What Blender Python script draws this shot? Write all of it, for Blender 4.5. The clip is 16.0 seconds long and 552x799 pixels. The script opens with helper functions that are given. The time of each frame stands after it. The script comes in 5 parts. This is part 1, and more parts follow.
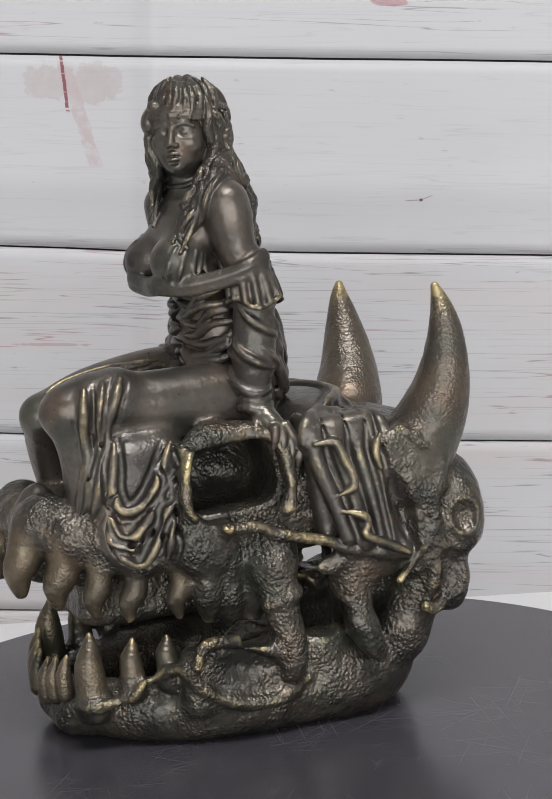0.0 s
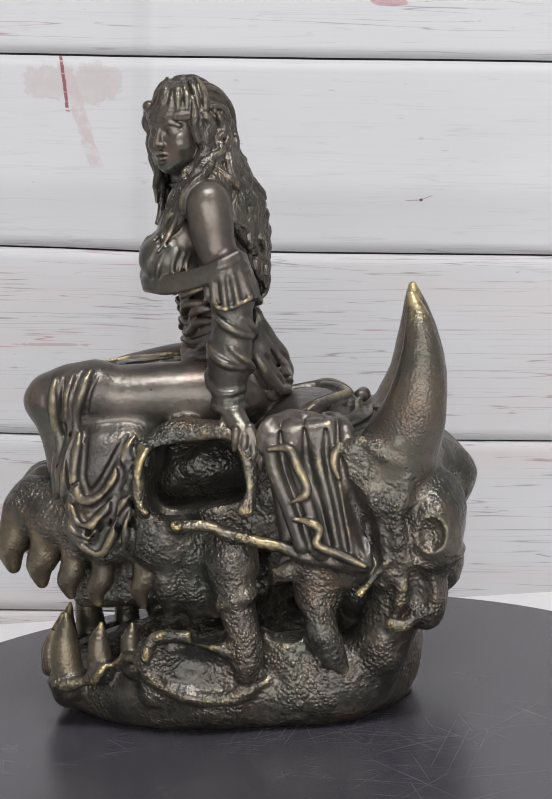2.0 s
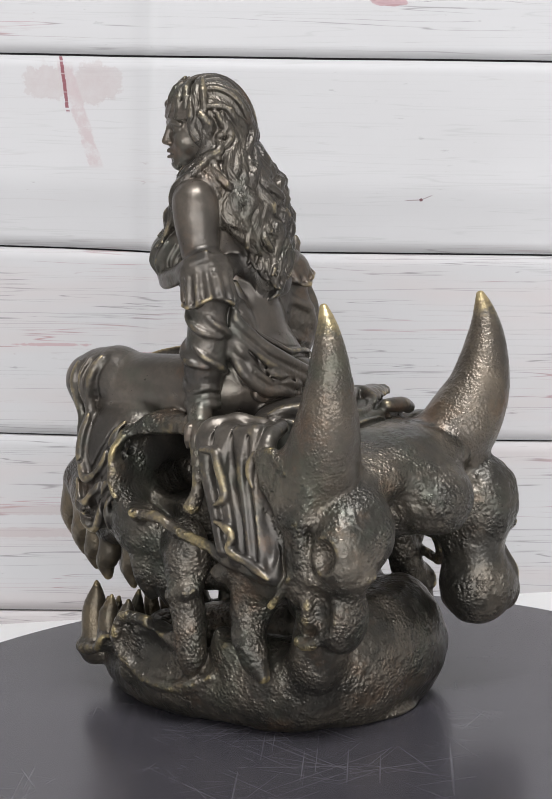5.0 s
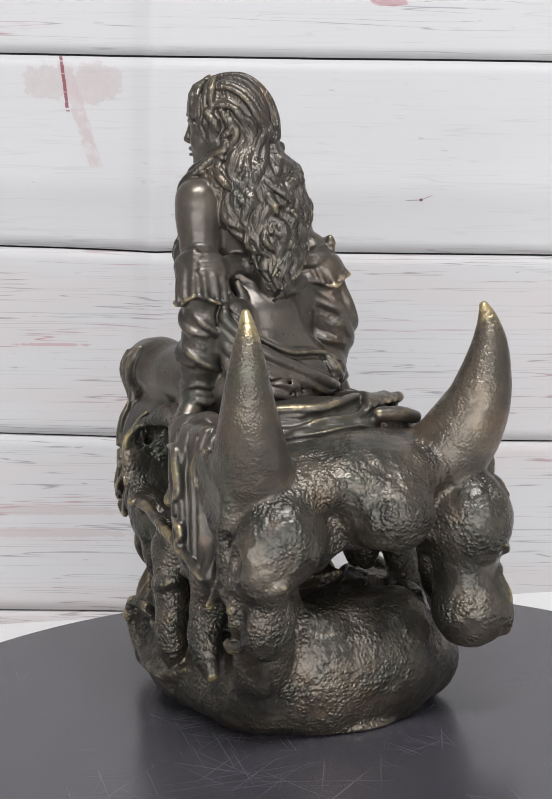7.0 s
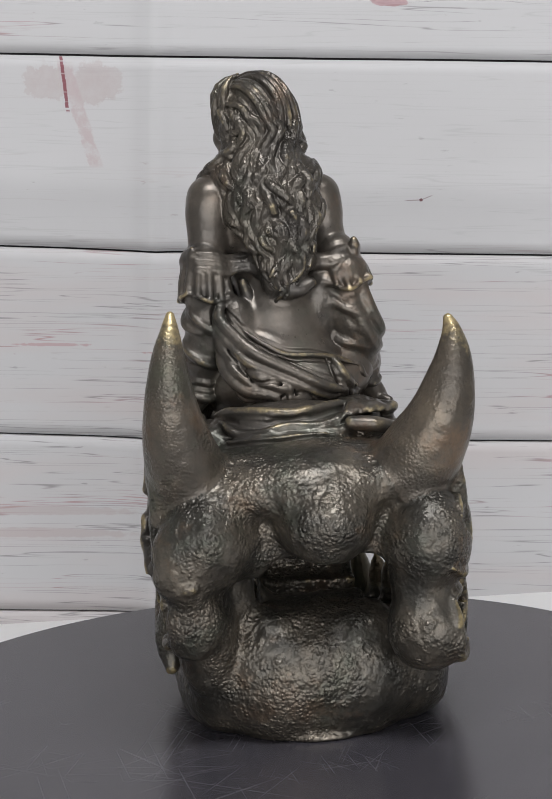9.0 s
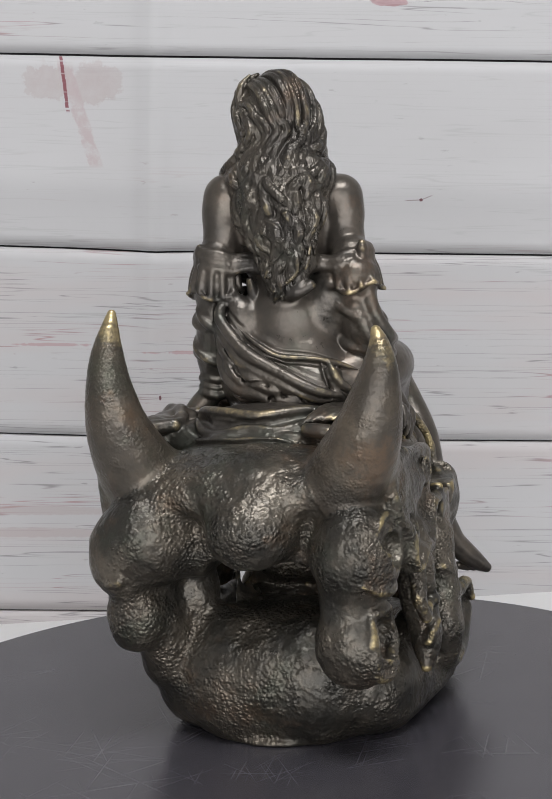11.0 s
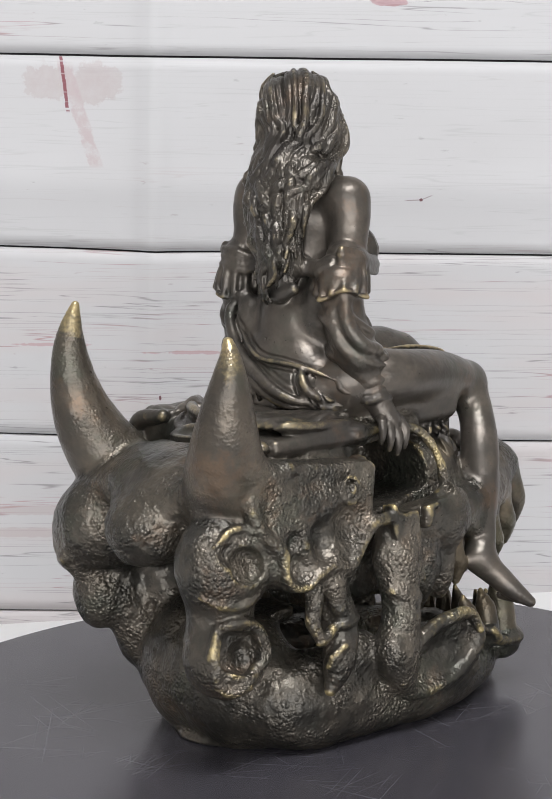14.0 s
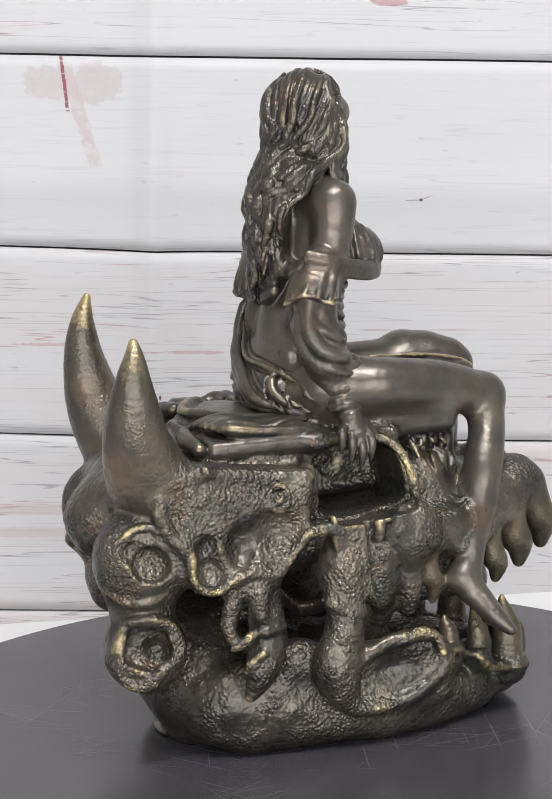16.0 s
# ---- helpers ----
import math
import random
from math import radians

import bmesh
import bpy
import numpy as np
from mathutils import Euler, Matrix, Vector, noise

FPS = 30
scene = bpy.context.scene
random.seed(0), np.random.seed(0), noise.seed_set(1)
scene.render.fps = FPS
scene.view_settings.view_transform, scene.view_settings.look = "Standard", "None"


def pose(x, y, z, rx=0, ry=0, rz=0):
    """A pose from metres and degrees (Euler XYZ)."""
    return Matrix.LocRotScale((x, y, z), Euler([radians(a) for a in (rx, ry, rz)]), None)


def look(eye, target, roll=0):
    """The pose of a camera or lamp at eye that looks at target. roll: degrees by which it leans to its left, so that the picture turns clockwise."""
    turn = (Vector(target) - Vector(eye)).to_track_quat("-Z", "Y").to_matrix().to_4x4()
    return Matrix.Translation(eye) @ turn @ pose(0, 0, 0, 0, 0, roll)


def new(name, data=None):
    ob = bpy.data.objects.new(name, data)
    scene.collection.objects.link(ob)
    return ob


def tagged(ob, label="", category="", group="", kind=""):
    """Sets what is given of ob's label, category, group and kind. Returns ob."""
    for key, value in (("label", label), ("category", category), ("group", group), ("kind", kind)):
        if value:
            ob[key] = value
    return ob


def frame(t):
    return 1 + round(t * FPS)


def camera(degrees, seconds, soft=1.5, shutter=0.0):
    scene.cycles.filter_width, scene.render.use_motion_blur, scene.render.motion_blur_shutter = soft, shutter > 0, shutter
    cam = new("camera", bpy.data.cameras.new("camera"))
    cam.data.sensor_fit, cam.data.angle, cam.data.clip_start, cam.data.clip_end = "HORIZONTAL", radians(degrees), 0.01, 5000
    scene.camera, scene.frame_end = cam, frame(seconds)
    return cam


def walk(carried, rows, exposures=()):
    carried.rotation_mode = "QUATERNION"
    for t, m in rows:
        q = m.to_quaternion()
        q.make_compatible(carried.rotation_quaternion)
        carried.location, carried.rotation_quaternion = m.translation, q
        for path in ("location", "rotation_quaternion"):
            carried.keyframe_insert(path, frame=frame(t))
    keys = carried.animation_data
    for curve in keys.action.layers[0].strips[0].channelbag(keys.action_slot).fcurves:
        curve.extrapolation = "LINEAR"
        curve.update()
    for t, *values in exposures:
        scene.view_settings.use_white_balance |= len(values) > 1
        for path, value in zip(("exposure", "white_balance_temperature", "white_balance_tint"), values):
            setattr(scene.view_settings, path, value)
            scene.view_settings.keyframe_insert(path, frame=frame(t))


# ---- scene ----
# camera: stands still in front of the turntable, slightly rolled
cam = camera(15.557, 16.0, soft=0.9)
STAND = pose(0, -0.92, 0.292, 80.895, 3.210, -0.932)
walk(cam, [(0, STAND), (16, STAND)], exposures=[(0, -0.46), (1.5, -0.36), (3.5, -0.2), (7, -0.18), (9, -0.58), (12.5, -0.55), (14.5, -0.14), (16, -0.08)])

# ---- light: a soft ceiling panel over the table, a fill added behind the camera ----
world = bpy.data.worlds.new("world")
scene.world = world
world.use_nodes = True
world.node_tree.nodes["Background"].inputs[0].default_value = (0.75, 0.85, 1.0, 1)
world.node_tree.nodes["Background"].inputs[1].default_value = 0.6


def area_lamp(name, eye, target, wide, high, watts, colour):
    data = bpy.data.lights.new(name, "AREA")
    data.shape, data.size, data.size_y, data.energy, data.color = "RECTANGLE", wide, high, watts, colour
    ob = new(name, data)
    ob.matrix_world = look(eye, target)
    return ob


area_lamp("ceiling_light", (0.2, -0.75, 1.78), (0.0, 0.0, 0.0), 1.1, 0.7, 56, (0.985, 0.985, 0.995))
# added broad fill that brightens the statue's front; the south wall has no window
area_lamp("front_fill", (0.1, -2.0, 0.4), (0, 0, 0.0), 2.6, 1.2, 46, (0.985, 0.985, 0.995))


# ---- materials ----
class Nodes:
    """Small helper round a material's node tree."""

    def __init__(self, name):
        self.m = bpy.data.materials.new(name)
        self.m.use_nodes = True
        self.t = self.m.node_tree
        self.b = self.t.nodes["Principled BSDF"]
        self.co = self.add("ShaderNodeTexCoord").outputs["Object"]

    def add(self, kind, **kw):
        n = self.t.nodes.new(kind)
        for key, value in kw.items():
            setattr(n, key, value)
        return n

    def put(self, socket, value):
        if hasattr(value, "is_linked"):
            self.t.links.new(value, socket)
        elif value is not None:
            socket.default_value = value

    def math(self, op, a, b=None, c=None, clamp=False):
        n = self.add("ShaderNodeMath", operation=op, use_clamp=clamp)
        for i, v in enumerate((a, b, c)):
            self.put(n.inputs[i], v)
        return n.outputs[0]

    def scaled(self, sx, sy, sz, rot=(0, 0, 0), loc=(0, 0, 0)):
        n = self.add("ShaderNodeMapping")
        self.put(n.inputs["Vector"], self.co)
        n.inputs["Location"].default_value = loc
        n.inputs["Rotation"].default_value = rot
        n.inputs["Scale"].default_value = (sx, sy, sz)
        return n.outputs[0]

    def noise(self, vec, scale, detail=3.0, rough=0.55, dist=0.0):
        n = self.add("ShaderNodeTexNoise")
        self.put(n.inputs["Vector"], vec)
        n.inputs["Scale"].default_value, n.inputs["Detail"].default_value = scale, detail
        n.inputs["Roughness"].default_value, n.inputs["Distortion"].default_value = rough, dist
        return n.outputs["Fac"]

    def voronoi(self, vec, scale, feature="F1"):
        n = self.add("ShaderNodeTexVoronoi", feature=feature)
        self.put(n.inputs["Vector"], vec)
        n.inputs["Scale"].default_value = scale
        return n.outputs["Distance"]

    def ramp(self, fac, lo, hi, a=0.0, b=1.0):
        n = self.add("ShaderNodeMapRange", interpolation_type="SMOOTHSTEP")
        self.put(n.inputs[0], fac)
        for i, v in enumerate((lo, hi, a, b)):
            n.inputs[i + 1].default_value = v
        return n.outputs[0]

    def mix(self, fac, a, b):
        n = self.add("ShaderNodeMix", data_type="RGBA")
        self.put(n.inputs[0], fac)
        for s, v in ((n.inputs[6], a), (n.inputs[7], b)):
            self.put(s, (*v, 1.0) if isinstance(v, tuple) else v)
        return n.outputs[2]

    def bump(self, height, strength, distance, normal=None):
        n = self.add("ShaderNodeBump")
        n.inputs["Strength"].default_value, n.inputs["Distance"].default_value = strength, distance
        self.put(n.inputs["Height"], height)
        if normal is not None:
            self.put(n.inputs["Normal"], normal)
        return n.outputs[0]

    def done(self, colour, rough, metal=0.0, normal=None, spec=0.5):
        self.put(self.b.inputs["Base Color"], (*colour, 1.0) if isinstance(colour, tuple) else colour)
        self.put(self.b.inputs["Roughness"], rough)
        self.put(self.b.inputs["Metallic"], metal)
        self.b.inputs["Specular IOR Level"].default_value = spec
        if normal is not None:
            self.put(self.b.inputs["Normal"], normal)
        return self.m


def bronze(name, dark, light, gold, rough, relief, grain, wear_lo=0.25, wear_hi=0.8, strands=0.0):
    """Patinated cast bronze: brown-black patina, brass where the edges are rubbed."""
    n = Nodes(name)
    big = n.noise(n.co, 38, 4, 0.6)
    fine = n.noise(n.co, 420, 3, 0.6)
    wear = n.add("ShaderNodeAttribute", attribute_name="wear").outputs["Fac"]
    rub = n.math("ADD", wear, n.math("MULTIPLY_ADD", fine, 0.8, -0.4))
    rub = n.math("ADD", rub, n.math("MULTIPLY_ADD", n.noise(n.co, 70, 4, 0.65), 1.5, -0.77))
    rub = n.ramp(rub, wear_lo, wear_hi, 0.0, 0.8)
    tone = n.mix(n.ramp(big, 0.35, 0.68), dark, light)
    # verdigris-grey and red-brown clouds in the patina
    green = n.ramp(n.noise(n.scaled(1, 1, 1, loc=(0.31, 0.7, 0.2)), 26, 4, 0.65), 0.5, 0.68, 0.0, 0.6)
    tone = n.mix(green, tone, tuple(0.5 * (a + b) * c for a, b, c in zip(dark, light, (0.72, 0.92, 0.86))))
    russet = n.ramp(n.noise(n.scaled(1, 1, 1, loc=(0.83, 0.1, 0.5)), 31, 5, 0.7), 0.54, 0.7, 0.0, 0.5)
    tone = n.mix(russet, tone, tuple(b * c for b, c in zip(light, (1.15, 0.86, 0.68))))
    tone = n.mix(n.ramp(fine, 0.4, 0.7, 0.0, 0.4), tone, dark)
    colour = n.mix(rub, tone, gold)
    pits = n.ramp(n.voronoi(n.co, grain), 0.1, 0.75, 1.0, 0.0)
    height = n.math("MULTIPLY_ADD", n.noise(n.co, grain * 0.8, 3, 0.6), 1.1, n.math("MULTIPLY", pits, 0.6))
    height = n.math("MULTIPLY", height, n.math("MULTIPLY_ADD", n.ramp(n.noise(n.co, 42, 4, 0.65), 0.4, 0.62), 0.9, 0.1))
    height = n.math("MULTIPLY_ADD", n.noise(n.co, 190, 2), 0.9, height)
    height = n.math("MULTIPLY_ADD", n.noise(n.co, 1500, 2, 0.6), 0.08, height)
    r = n.math("MULTIPLY_ADD", n.noise(n.co, 120, 4, 0.7), 0.4, rough - 0.2)
    normal = n.bump(height, relief, 0.0012)
    if strands:
        xyz = n.add("ShaderNodeSeparateXYZ")
        n.put(xyz.inputs[0], n.co)
        sway = n.math("SINE", n.math("MULTIPLY_ADD", xyz.outputs[2], 345.0, n.math("MULTIPLY", n.noise(n.co, 40, 1), 9.0)))
        warp = n.add("ShaderNodeVectorMath", operation="ADD")
        n.put(warp.inputs[0], n.scaled(850, 850, 30))
        comb = n.add("ShaderNodeCombineXYZ")
        n.put(comb.inputs[0], n.math("MULTIPLY", sway, 1.2))
        n.put(comb.inputs[1], n.math("MULTIPLY", sway, 1.2))
        n.put(warp.inputs[1], comb.outputs[0])
        normal = n.bump(n.noise(warp.outputs[0], 1.0, 1), strands, 0.0012, normal)
    return n.done(colour, r, 0.68, normal, 0.6)


BRONZE = {
    "bone": bronze("bronze_bone", (0.05, 0.047, 0.041), (0.145, 0.125, 0.1), (0.5, 0.4, 0.2), 0.33, 0.75, 560, 0.34, 1.1),
    "horn": bronze("bronze_horn", (0.08, 0.07, 0.059), (0.155, 0.128, 0.098), (0.5, 0.4, 0.21), 0.35, 0.32, 700, 0.36, 1.1),
    "tooth": bronze("bronze_tooth", (0.07, 0.06, 0.046), (0.16, 0.128, 0.086), (0.42, 0.33, 0.18), 0.38, 0.22, 700, 0.5, 1.35),
    "skin": bronze("bronze_skin", (0.084, 0.075, 0.066), (0.148, 0.126, 0.105), (0.34, 0.28, 0.19), 0.34, 0.12, 300, 0.75, 1.6),
    "cloth": bronze("bronze_cloth", (0.06, 0.055, 0.05), (0.13, 0.113, 0.095), (0.46, 0.37, 0.21), 0.36, 0.16, 500, 0.38, 1.15),
    "hair": bronze("bronze_hair", (0.055, 0.05, 0.045), (0.112, 0.098, 0.08), (0.48, 0.4, 0.25), 0.31, 0.1, 600, 0.42, 1.15, 0.45),
}


def board_material():
    """Whitewashed boards as printed on the sheet: pale grey, dark hairline grain, faded red paint."""
    n = Nodes("whitewashed_boards")
    xyz = n.add("ShaderNodeSeparateXYZ")
    n.put(xyz.inputs[0], n.co)
    s, q = xyz.outputs[0], xyz.outputs[2]

    def hairlines(sx, sz, seed, width):
        """Long thin broken lines along the boards."""
        f = n.noise(n.scaled(sx, 1, sz, loc=(seed, 0, seed * 1.7)), 1.0, 2, 0.5, 0.25)
        near = n.math("ABSOLUTE", n.math("SUBTRACT", f, 0.5))
        line = n.ramp(near, width, 0.0)
        keep = n.ramp(n.noise(n.scaled(14, 1, 110, loc=(seed * 2, 0, 3)), 1.0, 3), 0.42, 0.52)
        return n.math("MULTIPLY", line, keep)

    def spot(cs, cq, rs, rq, soft, wobble=0.5):
        """A ragged patch at (cs, cq)."""
        d = n.math("ADD", n.math("POWER", n.math("DIVIDE", n.math("SUBTRACT", s, cs), rs), 2.0), n.math("POWER", n.math("DIVIDE", n.math("SUBTRACT", q, cq), rq), 2.0))
        d = n.math("ADD", d, n.math("MULTIPLY", n.math("SUBTRACT", ragged, 0.5), 4 * wobble))
        return n.ramp(d, 1.0, 1.0 - soft)

    ragged = n.noise(n.co, 130, 4, 0.65)
    low = n.ramp(q, 0.197, 0.178)
    grain = n.math("MAXIMUM", hairlines(3.4, 180, 1.3, 0.011), hairlines(2.6, 120, 4.1, 0.009))
    grain = n.math("MULTIPLY", grain, n.math("MULTIPLY_ADD", low, 0.58, 0.14))
    top = n.math("MULTIPLY", hairlines(3.5, 130, 7.7, 0.011), n.ramp(q, 0.30, 0.312, 0.0, 0.7))
    grain = n.math("MAXIMUM", grain, top)
    zone = n.ramp(n.noise(n.co, 22, 3), 0.46, 0.62)
    fleck = n.math("MULTIPLY", n.ramp(n.noise(n.scaled(70, 1, 240), 1.0, 3), 0.66, 0.73), zone)
    pale = n.mix(n.noise(n.scaled(3, 1, 9), 2, 3), (0.425, 0.42, 0.428), (0.48, 0.48, 0.492))
    warm = n.math("MULTIPLY", low, n.ramp(n.noise(n.scaled(5, 1, 30, loc=(0.4, 0, 0.9)), 1.0, 3), 0.42, 0.72))
    colour = n.mix(n.math("MULTIPLY", warm, 0.55), pale, (0.46, 0.405, 0.402))
    red_zone = n.ramp(n.noise(n.scaled(6, 1, 40, loc=(3.1, 0, 1.7)), 1.0, 3), 0.52, 0.66)
    ink = n.mix(red_zone, (0.16, 0.15, 0.155), (0.3, 0.13, 0.14))
    colour = n.mix(n.math("MULTIPLY", grain, 0.9), colour, ink)
    colour = n.mix(n.math("MULTIPLY", fleck, 0.5), colour, ink)
    # faded pink blots and a run of old paint
    blot = n.math("MAXIMUM", spot(-0.1405, 0.288, 0.016, 0.012, 0.35, 0.8), spot(-0.110, 0.286, 0.017, 0.015, 0.35, 0.7))
    colour = n.mix(n.math("MULTIPLY", blot, n.math("MULTIPLY_ADD", ragged, 0.9, 0.15)), colour, (0.385, 0.335, 0.337))
    lean = n.math("ADD", s, n.math("MULTIPLY", n.math("SUBTRACT", q, 0.2753), 0.31))
    run = n.math("MULTIPLY", n.ramp(n.math("ABSOLUTE", n.math("ADD", lean, n.math("MULTIPLY_ADD", ragged, 0.006, 0.1192))), 0.005, 0.0034), n.math("MULTIPLY", n.ramp(q, 0.234, 0.238), n.ramp(q, 0.302, 0.297)))
    colour = n.mix(n.math("MULTIPLY", run, n.ramp(ragged, 0.3, 0.6, 0.1, 0.75)), colour, (0.40, 0.325, 0.333))
    drip = n.math("MULTIPLY_ADD", n.math("SUBTRACT", q, 0.29), -0.13, -0.1300)
    drip = n.ramp(n.math("ABSOLUTE", n.math("SUBTRACT", s, n.math("MULTIPLY_ADD", ragged, 0.002, n.math("SUBTRACT", drip, 0.001)))), 0.0013, 0.0008)
    drip = n.math("MULTIPLY", drip, n.math("MULTIPLY", n.ramp(q, 0.2685, 0.2705), n.ramp(n.noise(n.scaled(1, 1, 330), 1.0, 1), 0.36, 0.46)))
    drip = n.math("MULTIPLY", drip, n.ramp(q, 0.3035, 0.3025))
    colour = n.mix(n.math("MULTIPLY", drip, 0.9), colour, (0.17, 0.03, 0.045))
    knots = n.math("MAXIMUM", spot(0.0915, 0.2176, 0.0011, 0.0010, 0.6, 0.6), spot(-0.0698, 0.0921, 0.0008, 0.0018, 0.8, 1.0))
    for slope, centre, half in ((0.42, 0.0945, 0.0048), (0.05, 0.087, 0.0065)):
        off = n.math("SUBTRACT", n.math("SUBTRACT", q, 0.2176), n.math("MULTIPLY", n.math("SUBTRACT", s, 0.0915), slope))
        streak = n.math("MULTIPLY", n.ramp(n.math("ABSOLUTE", off), 0.0005, 0.0001), n.ramp(n.math("ABSOLUTE", n.math("SUBTRACT", s, centre)), half, half * 0.5))
        knots = n.math("MAXIMUM", knots, n.math("MULTIPLY", streak, 0.6))
    colour = n.mix(knots, colour, (0.12, 0.05, 0.06))
    scrawl = spot(0.069, 0.339, 0.014, 0.0035, 0.3, 0.6)
    colour = n.mix(n.math("MULTIPLY", scrawl, 0.7), colour, (0.33, 0.17, 0.19))
    for cs, cq, rs, rq in ((-0.1387, 0.1245, 0.03, 0.0011), (-0.05, 0.1205, 0.03, 0.0012)):
        colour = n.mix(n.math("MULTIPLY", spot(cs, cq, rs, rq, 0.6, 1.1), 0.5), colour, (0.36, 0.17, 0.18))
    for cq in (0.018, 0.0035):
        colour = n.mix(n.math("MULTIPLY", spot(-0.16, cq, 0.09, 0.0035, 0.5, 0.4), 0.45), colour, (0.37, 0.295, 0.295))
    return n.done(colour, 0.5, 0.0, n.bump(ragged, 0.03, 0.0004), 0.35)


def plain(name, colour, rough, vary=0.12, scale=20, spec=0.5):
    n = Nodes(name)
    f = n.noise(n.co, scale, 4)
    dark = tuple(c * (1 - vary) for c in colour)
    return n.done(n.mix(f, dark, colour), n.math("MULTIPLY_ADD", f, 0.1, rough - 0.05), 0.0, n.bump(n.noise(n.co, scale * 12, 2), 0.05, 0.001), spec)


def disc_material():
    """Black acrylic with hairline scratches in all directions."""
    n = Nodes("scratched_black_acrylic")
    total = None
    for i in range(8):
        a = 0.41 * i + 0.2
        spun = n.add("ShaderNodeMapping")
        n.put(spun.inputs["Vector"], n.scaled(1, 1, 1, (0, 0, a)))
        spun.inputs["Scale"].default_value, spun.inputs["Location"].default_value = (8, 900, 1), (i * 1.7, i * 0.9, 0)
        v = spun.outputs[0]
        line = n.ramp(n.noise(v, 1.0, 0, 0.4, 0.0), 0.735, 0.785)
        total = line if total is None else n.math("MAXIMUM", total, line)
    patch = n.ramp(n.noise(n.co, 14, 3), 0.42, 0.62)
    scratch = n.math("MULTIPLY", total, n.math("MULTIPLY_ADD", patch, 0.85, 0.15))
    dust = n.math("MULTIPLY", n.ramp(n.noise(n.co, 900, 2), 0.72, 0.8), 0.3)
    marks = n.math("MAXIMUM", scratch, dust)
    colour = n.mix(n.math("MULTIPLY", marks, 0.12), (0.043, 0.041, 0.049), (0.42, 0.41, 0.45))
    rough = n.math("MULTIPLY_ADD", n.noise(n.co, 25, 3), 0.1, 0.2)
    return n.done(colour, rough, 0.0, n.bump(n.noise(n.co, 60, 2), 0.02, 0.0005), 0.5)


BOARD = board_material()
GAP = plain("dark_gap", (0.03, 0.026, 0.03), 0.7)
WALL = plain("white_wall_paint", (0.5, 0.49, 0.48), 0.8, 0.06, 3)
TABLE = plain("white_table_laminate", (0.7, 0.7, 0.7), 0.45, 0.05, 6)
ACRYLIC = disc_material()
RUBBER = plain("dark_plastic", (0.03, 0.03, 0.03), 0.5)


# ---- mesh helpers ----
def part(name, bm, material, parent=None, label=""):
    me = bpy.data.meshes.new(name)
    bm.to_mesh(me)
    bm.free()
    for m in material if isinstance(material, (list, tuple)) else (material,):
        me.materials.append(m)
    ob = new(name, me)
    if parent is not None:
        ob.parent = parent
    if label:
        ob["label"] = label
    return ob


def box(lo, hi, bevel=0.0):
    bm = bmesh.new()
    lo, hi = Vector(lo), Vector(hi)
    bmesh.ops.create_cube(bm, size=1, matrix=Matrix.Translation((lo + hi) / 2) @ Matrix.Diagonal((*(hi - lo), 1)))
    if bevel:
        bmesh.ops.bevel(bm, geom=bm.edges[:], offset=bevel, segments=2, affect="EDGES")
    return bm


def lathe(profile, steps):
    """A solid turned about z from (radius, height) pairs, closed at both ends on the axis."""
    bm = bmesh.new()
    rings = []
    for r, z in profile:
        rings.append([bm.verts.new((r * math.cos(2 * math.pi * i / steps), r * math.sin(2 * math.pi * i / steps), z)) for i in range(steps)])
    for a, b in zip(rings, rings[1:]):
        for i in range(steps):
            bm.faces.new((a[i], a[(i + 1) % steps], b[(i + 1) % steps], b[i]))
    bm.faces.new(rings[0][::-1])
    bm.faces.new(rings[-1])
    for f in bm.faces:
        f.smooth = len(f.verts) == 4
    return bm


# ---- room: plain walls that close the place ----
X0, X1, Y0, Y1, Z0, Z1 = -1.7, 1.7, -2.2, 1.0, -0.82, 1.85
tagged(part("floor", box((X0, Y0, Z0 - 0.1), (X1, Y1, Z0)), plain("grey_floor", (0.3, 0.29, 0.28), 0.5)), "plain grey floor under the table", "floor", kind="structure")
tagged(part("ceiling", box((X0, Y0, Z1), (X1, Y1, Z1 + 0.1)), WALL), "plain white ceiling", "ceiling", kind="structure")
tagged(part("wall_north", box((X0, Y1, Z0), (X1, Y1 + 0.1, Z1)), WALL), "plain white wall behind the backdrop", "wall", kind="structure")
tagged(part("wall_south", box((X0, Y0 - 0.1, Z0), (X1, Y0, Z1)), WALL), "plain white wall", "wall", kind="structure")
tagged(part("wall_west", box((X0 - 0.1, Y0, Z0), (X0, Y1, Z1)), WALL), "plain white wall", "wall", kind="structure")
tagged(part("wall_east", box((X1, Y0, Z0), (X1 + 0.1, Y1, Z1)), WALL), "plain white wall", "wall", kind="structure")

table = tagged(new("table"), "plain white laminate table under the turntable", "table")
part("tabletop", box((-0.75, -0.45, -0.075), (0.75, 0.36, -0.045), 0.003), TABLE, table)
for sx in (-0.7, 0.7):
    for sy in (-0.4, 0.31):
        part("leg", box((sx - 0.025, sy - 0.025, Z0), (sx + 0.025, sy + 0.025, -0.075), 0.003), TABLE, table)

# ---- backdrop: creased sheet printed with whitewashed boards, hung slightly askew ----
backdrop = tagged(new("backdrop"), "creased sheet backdrop printed as white weathered wooden planks with faded red paint", "backdrop", kind="structure")
backdrop.matrix_world = pose(0, 0.34, 0, 0, 3.9, 0)
FOLD = -0.0745
SEAMS = (-0.52, -0.40, -0.281, -0.1645, -0.0478, 0.0656, 0.1840, 0.3035, 0.423, 0.543, 0.66)


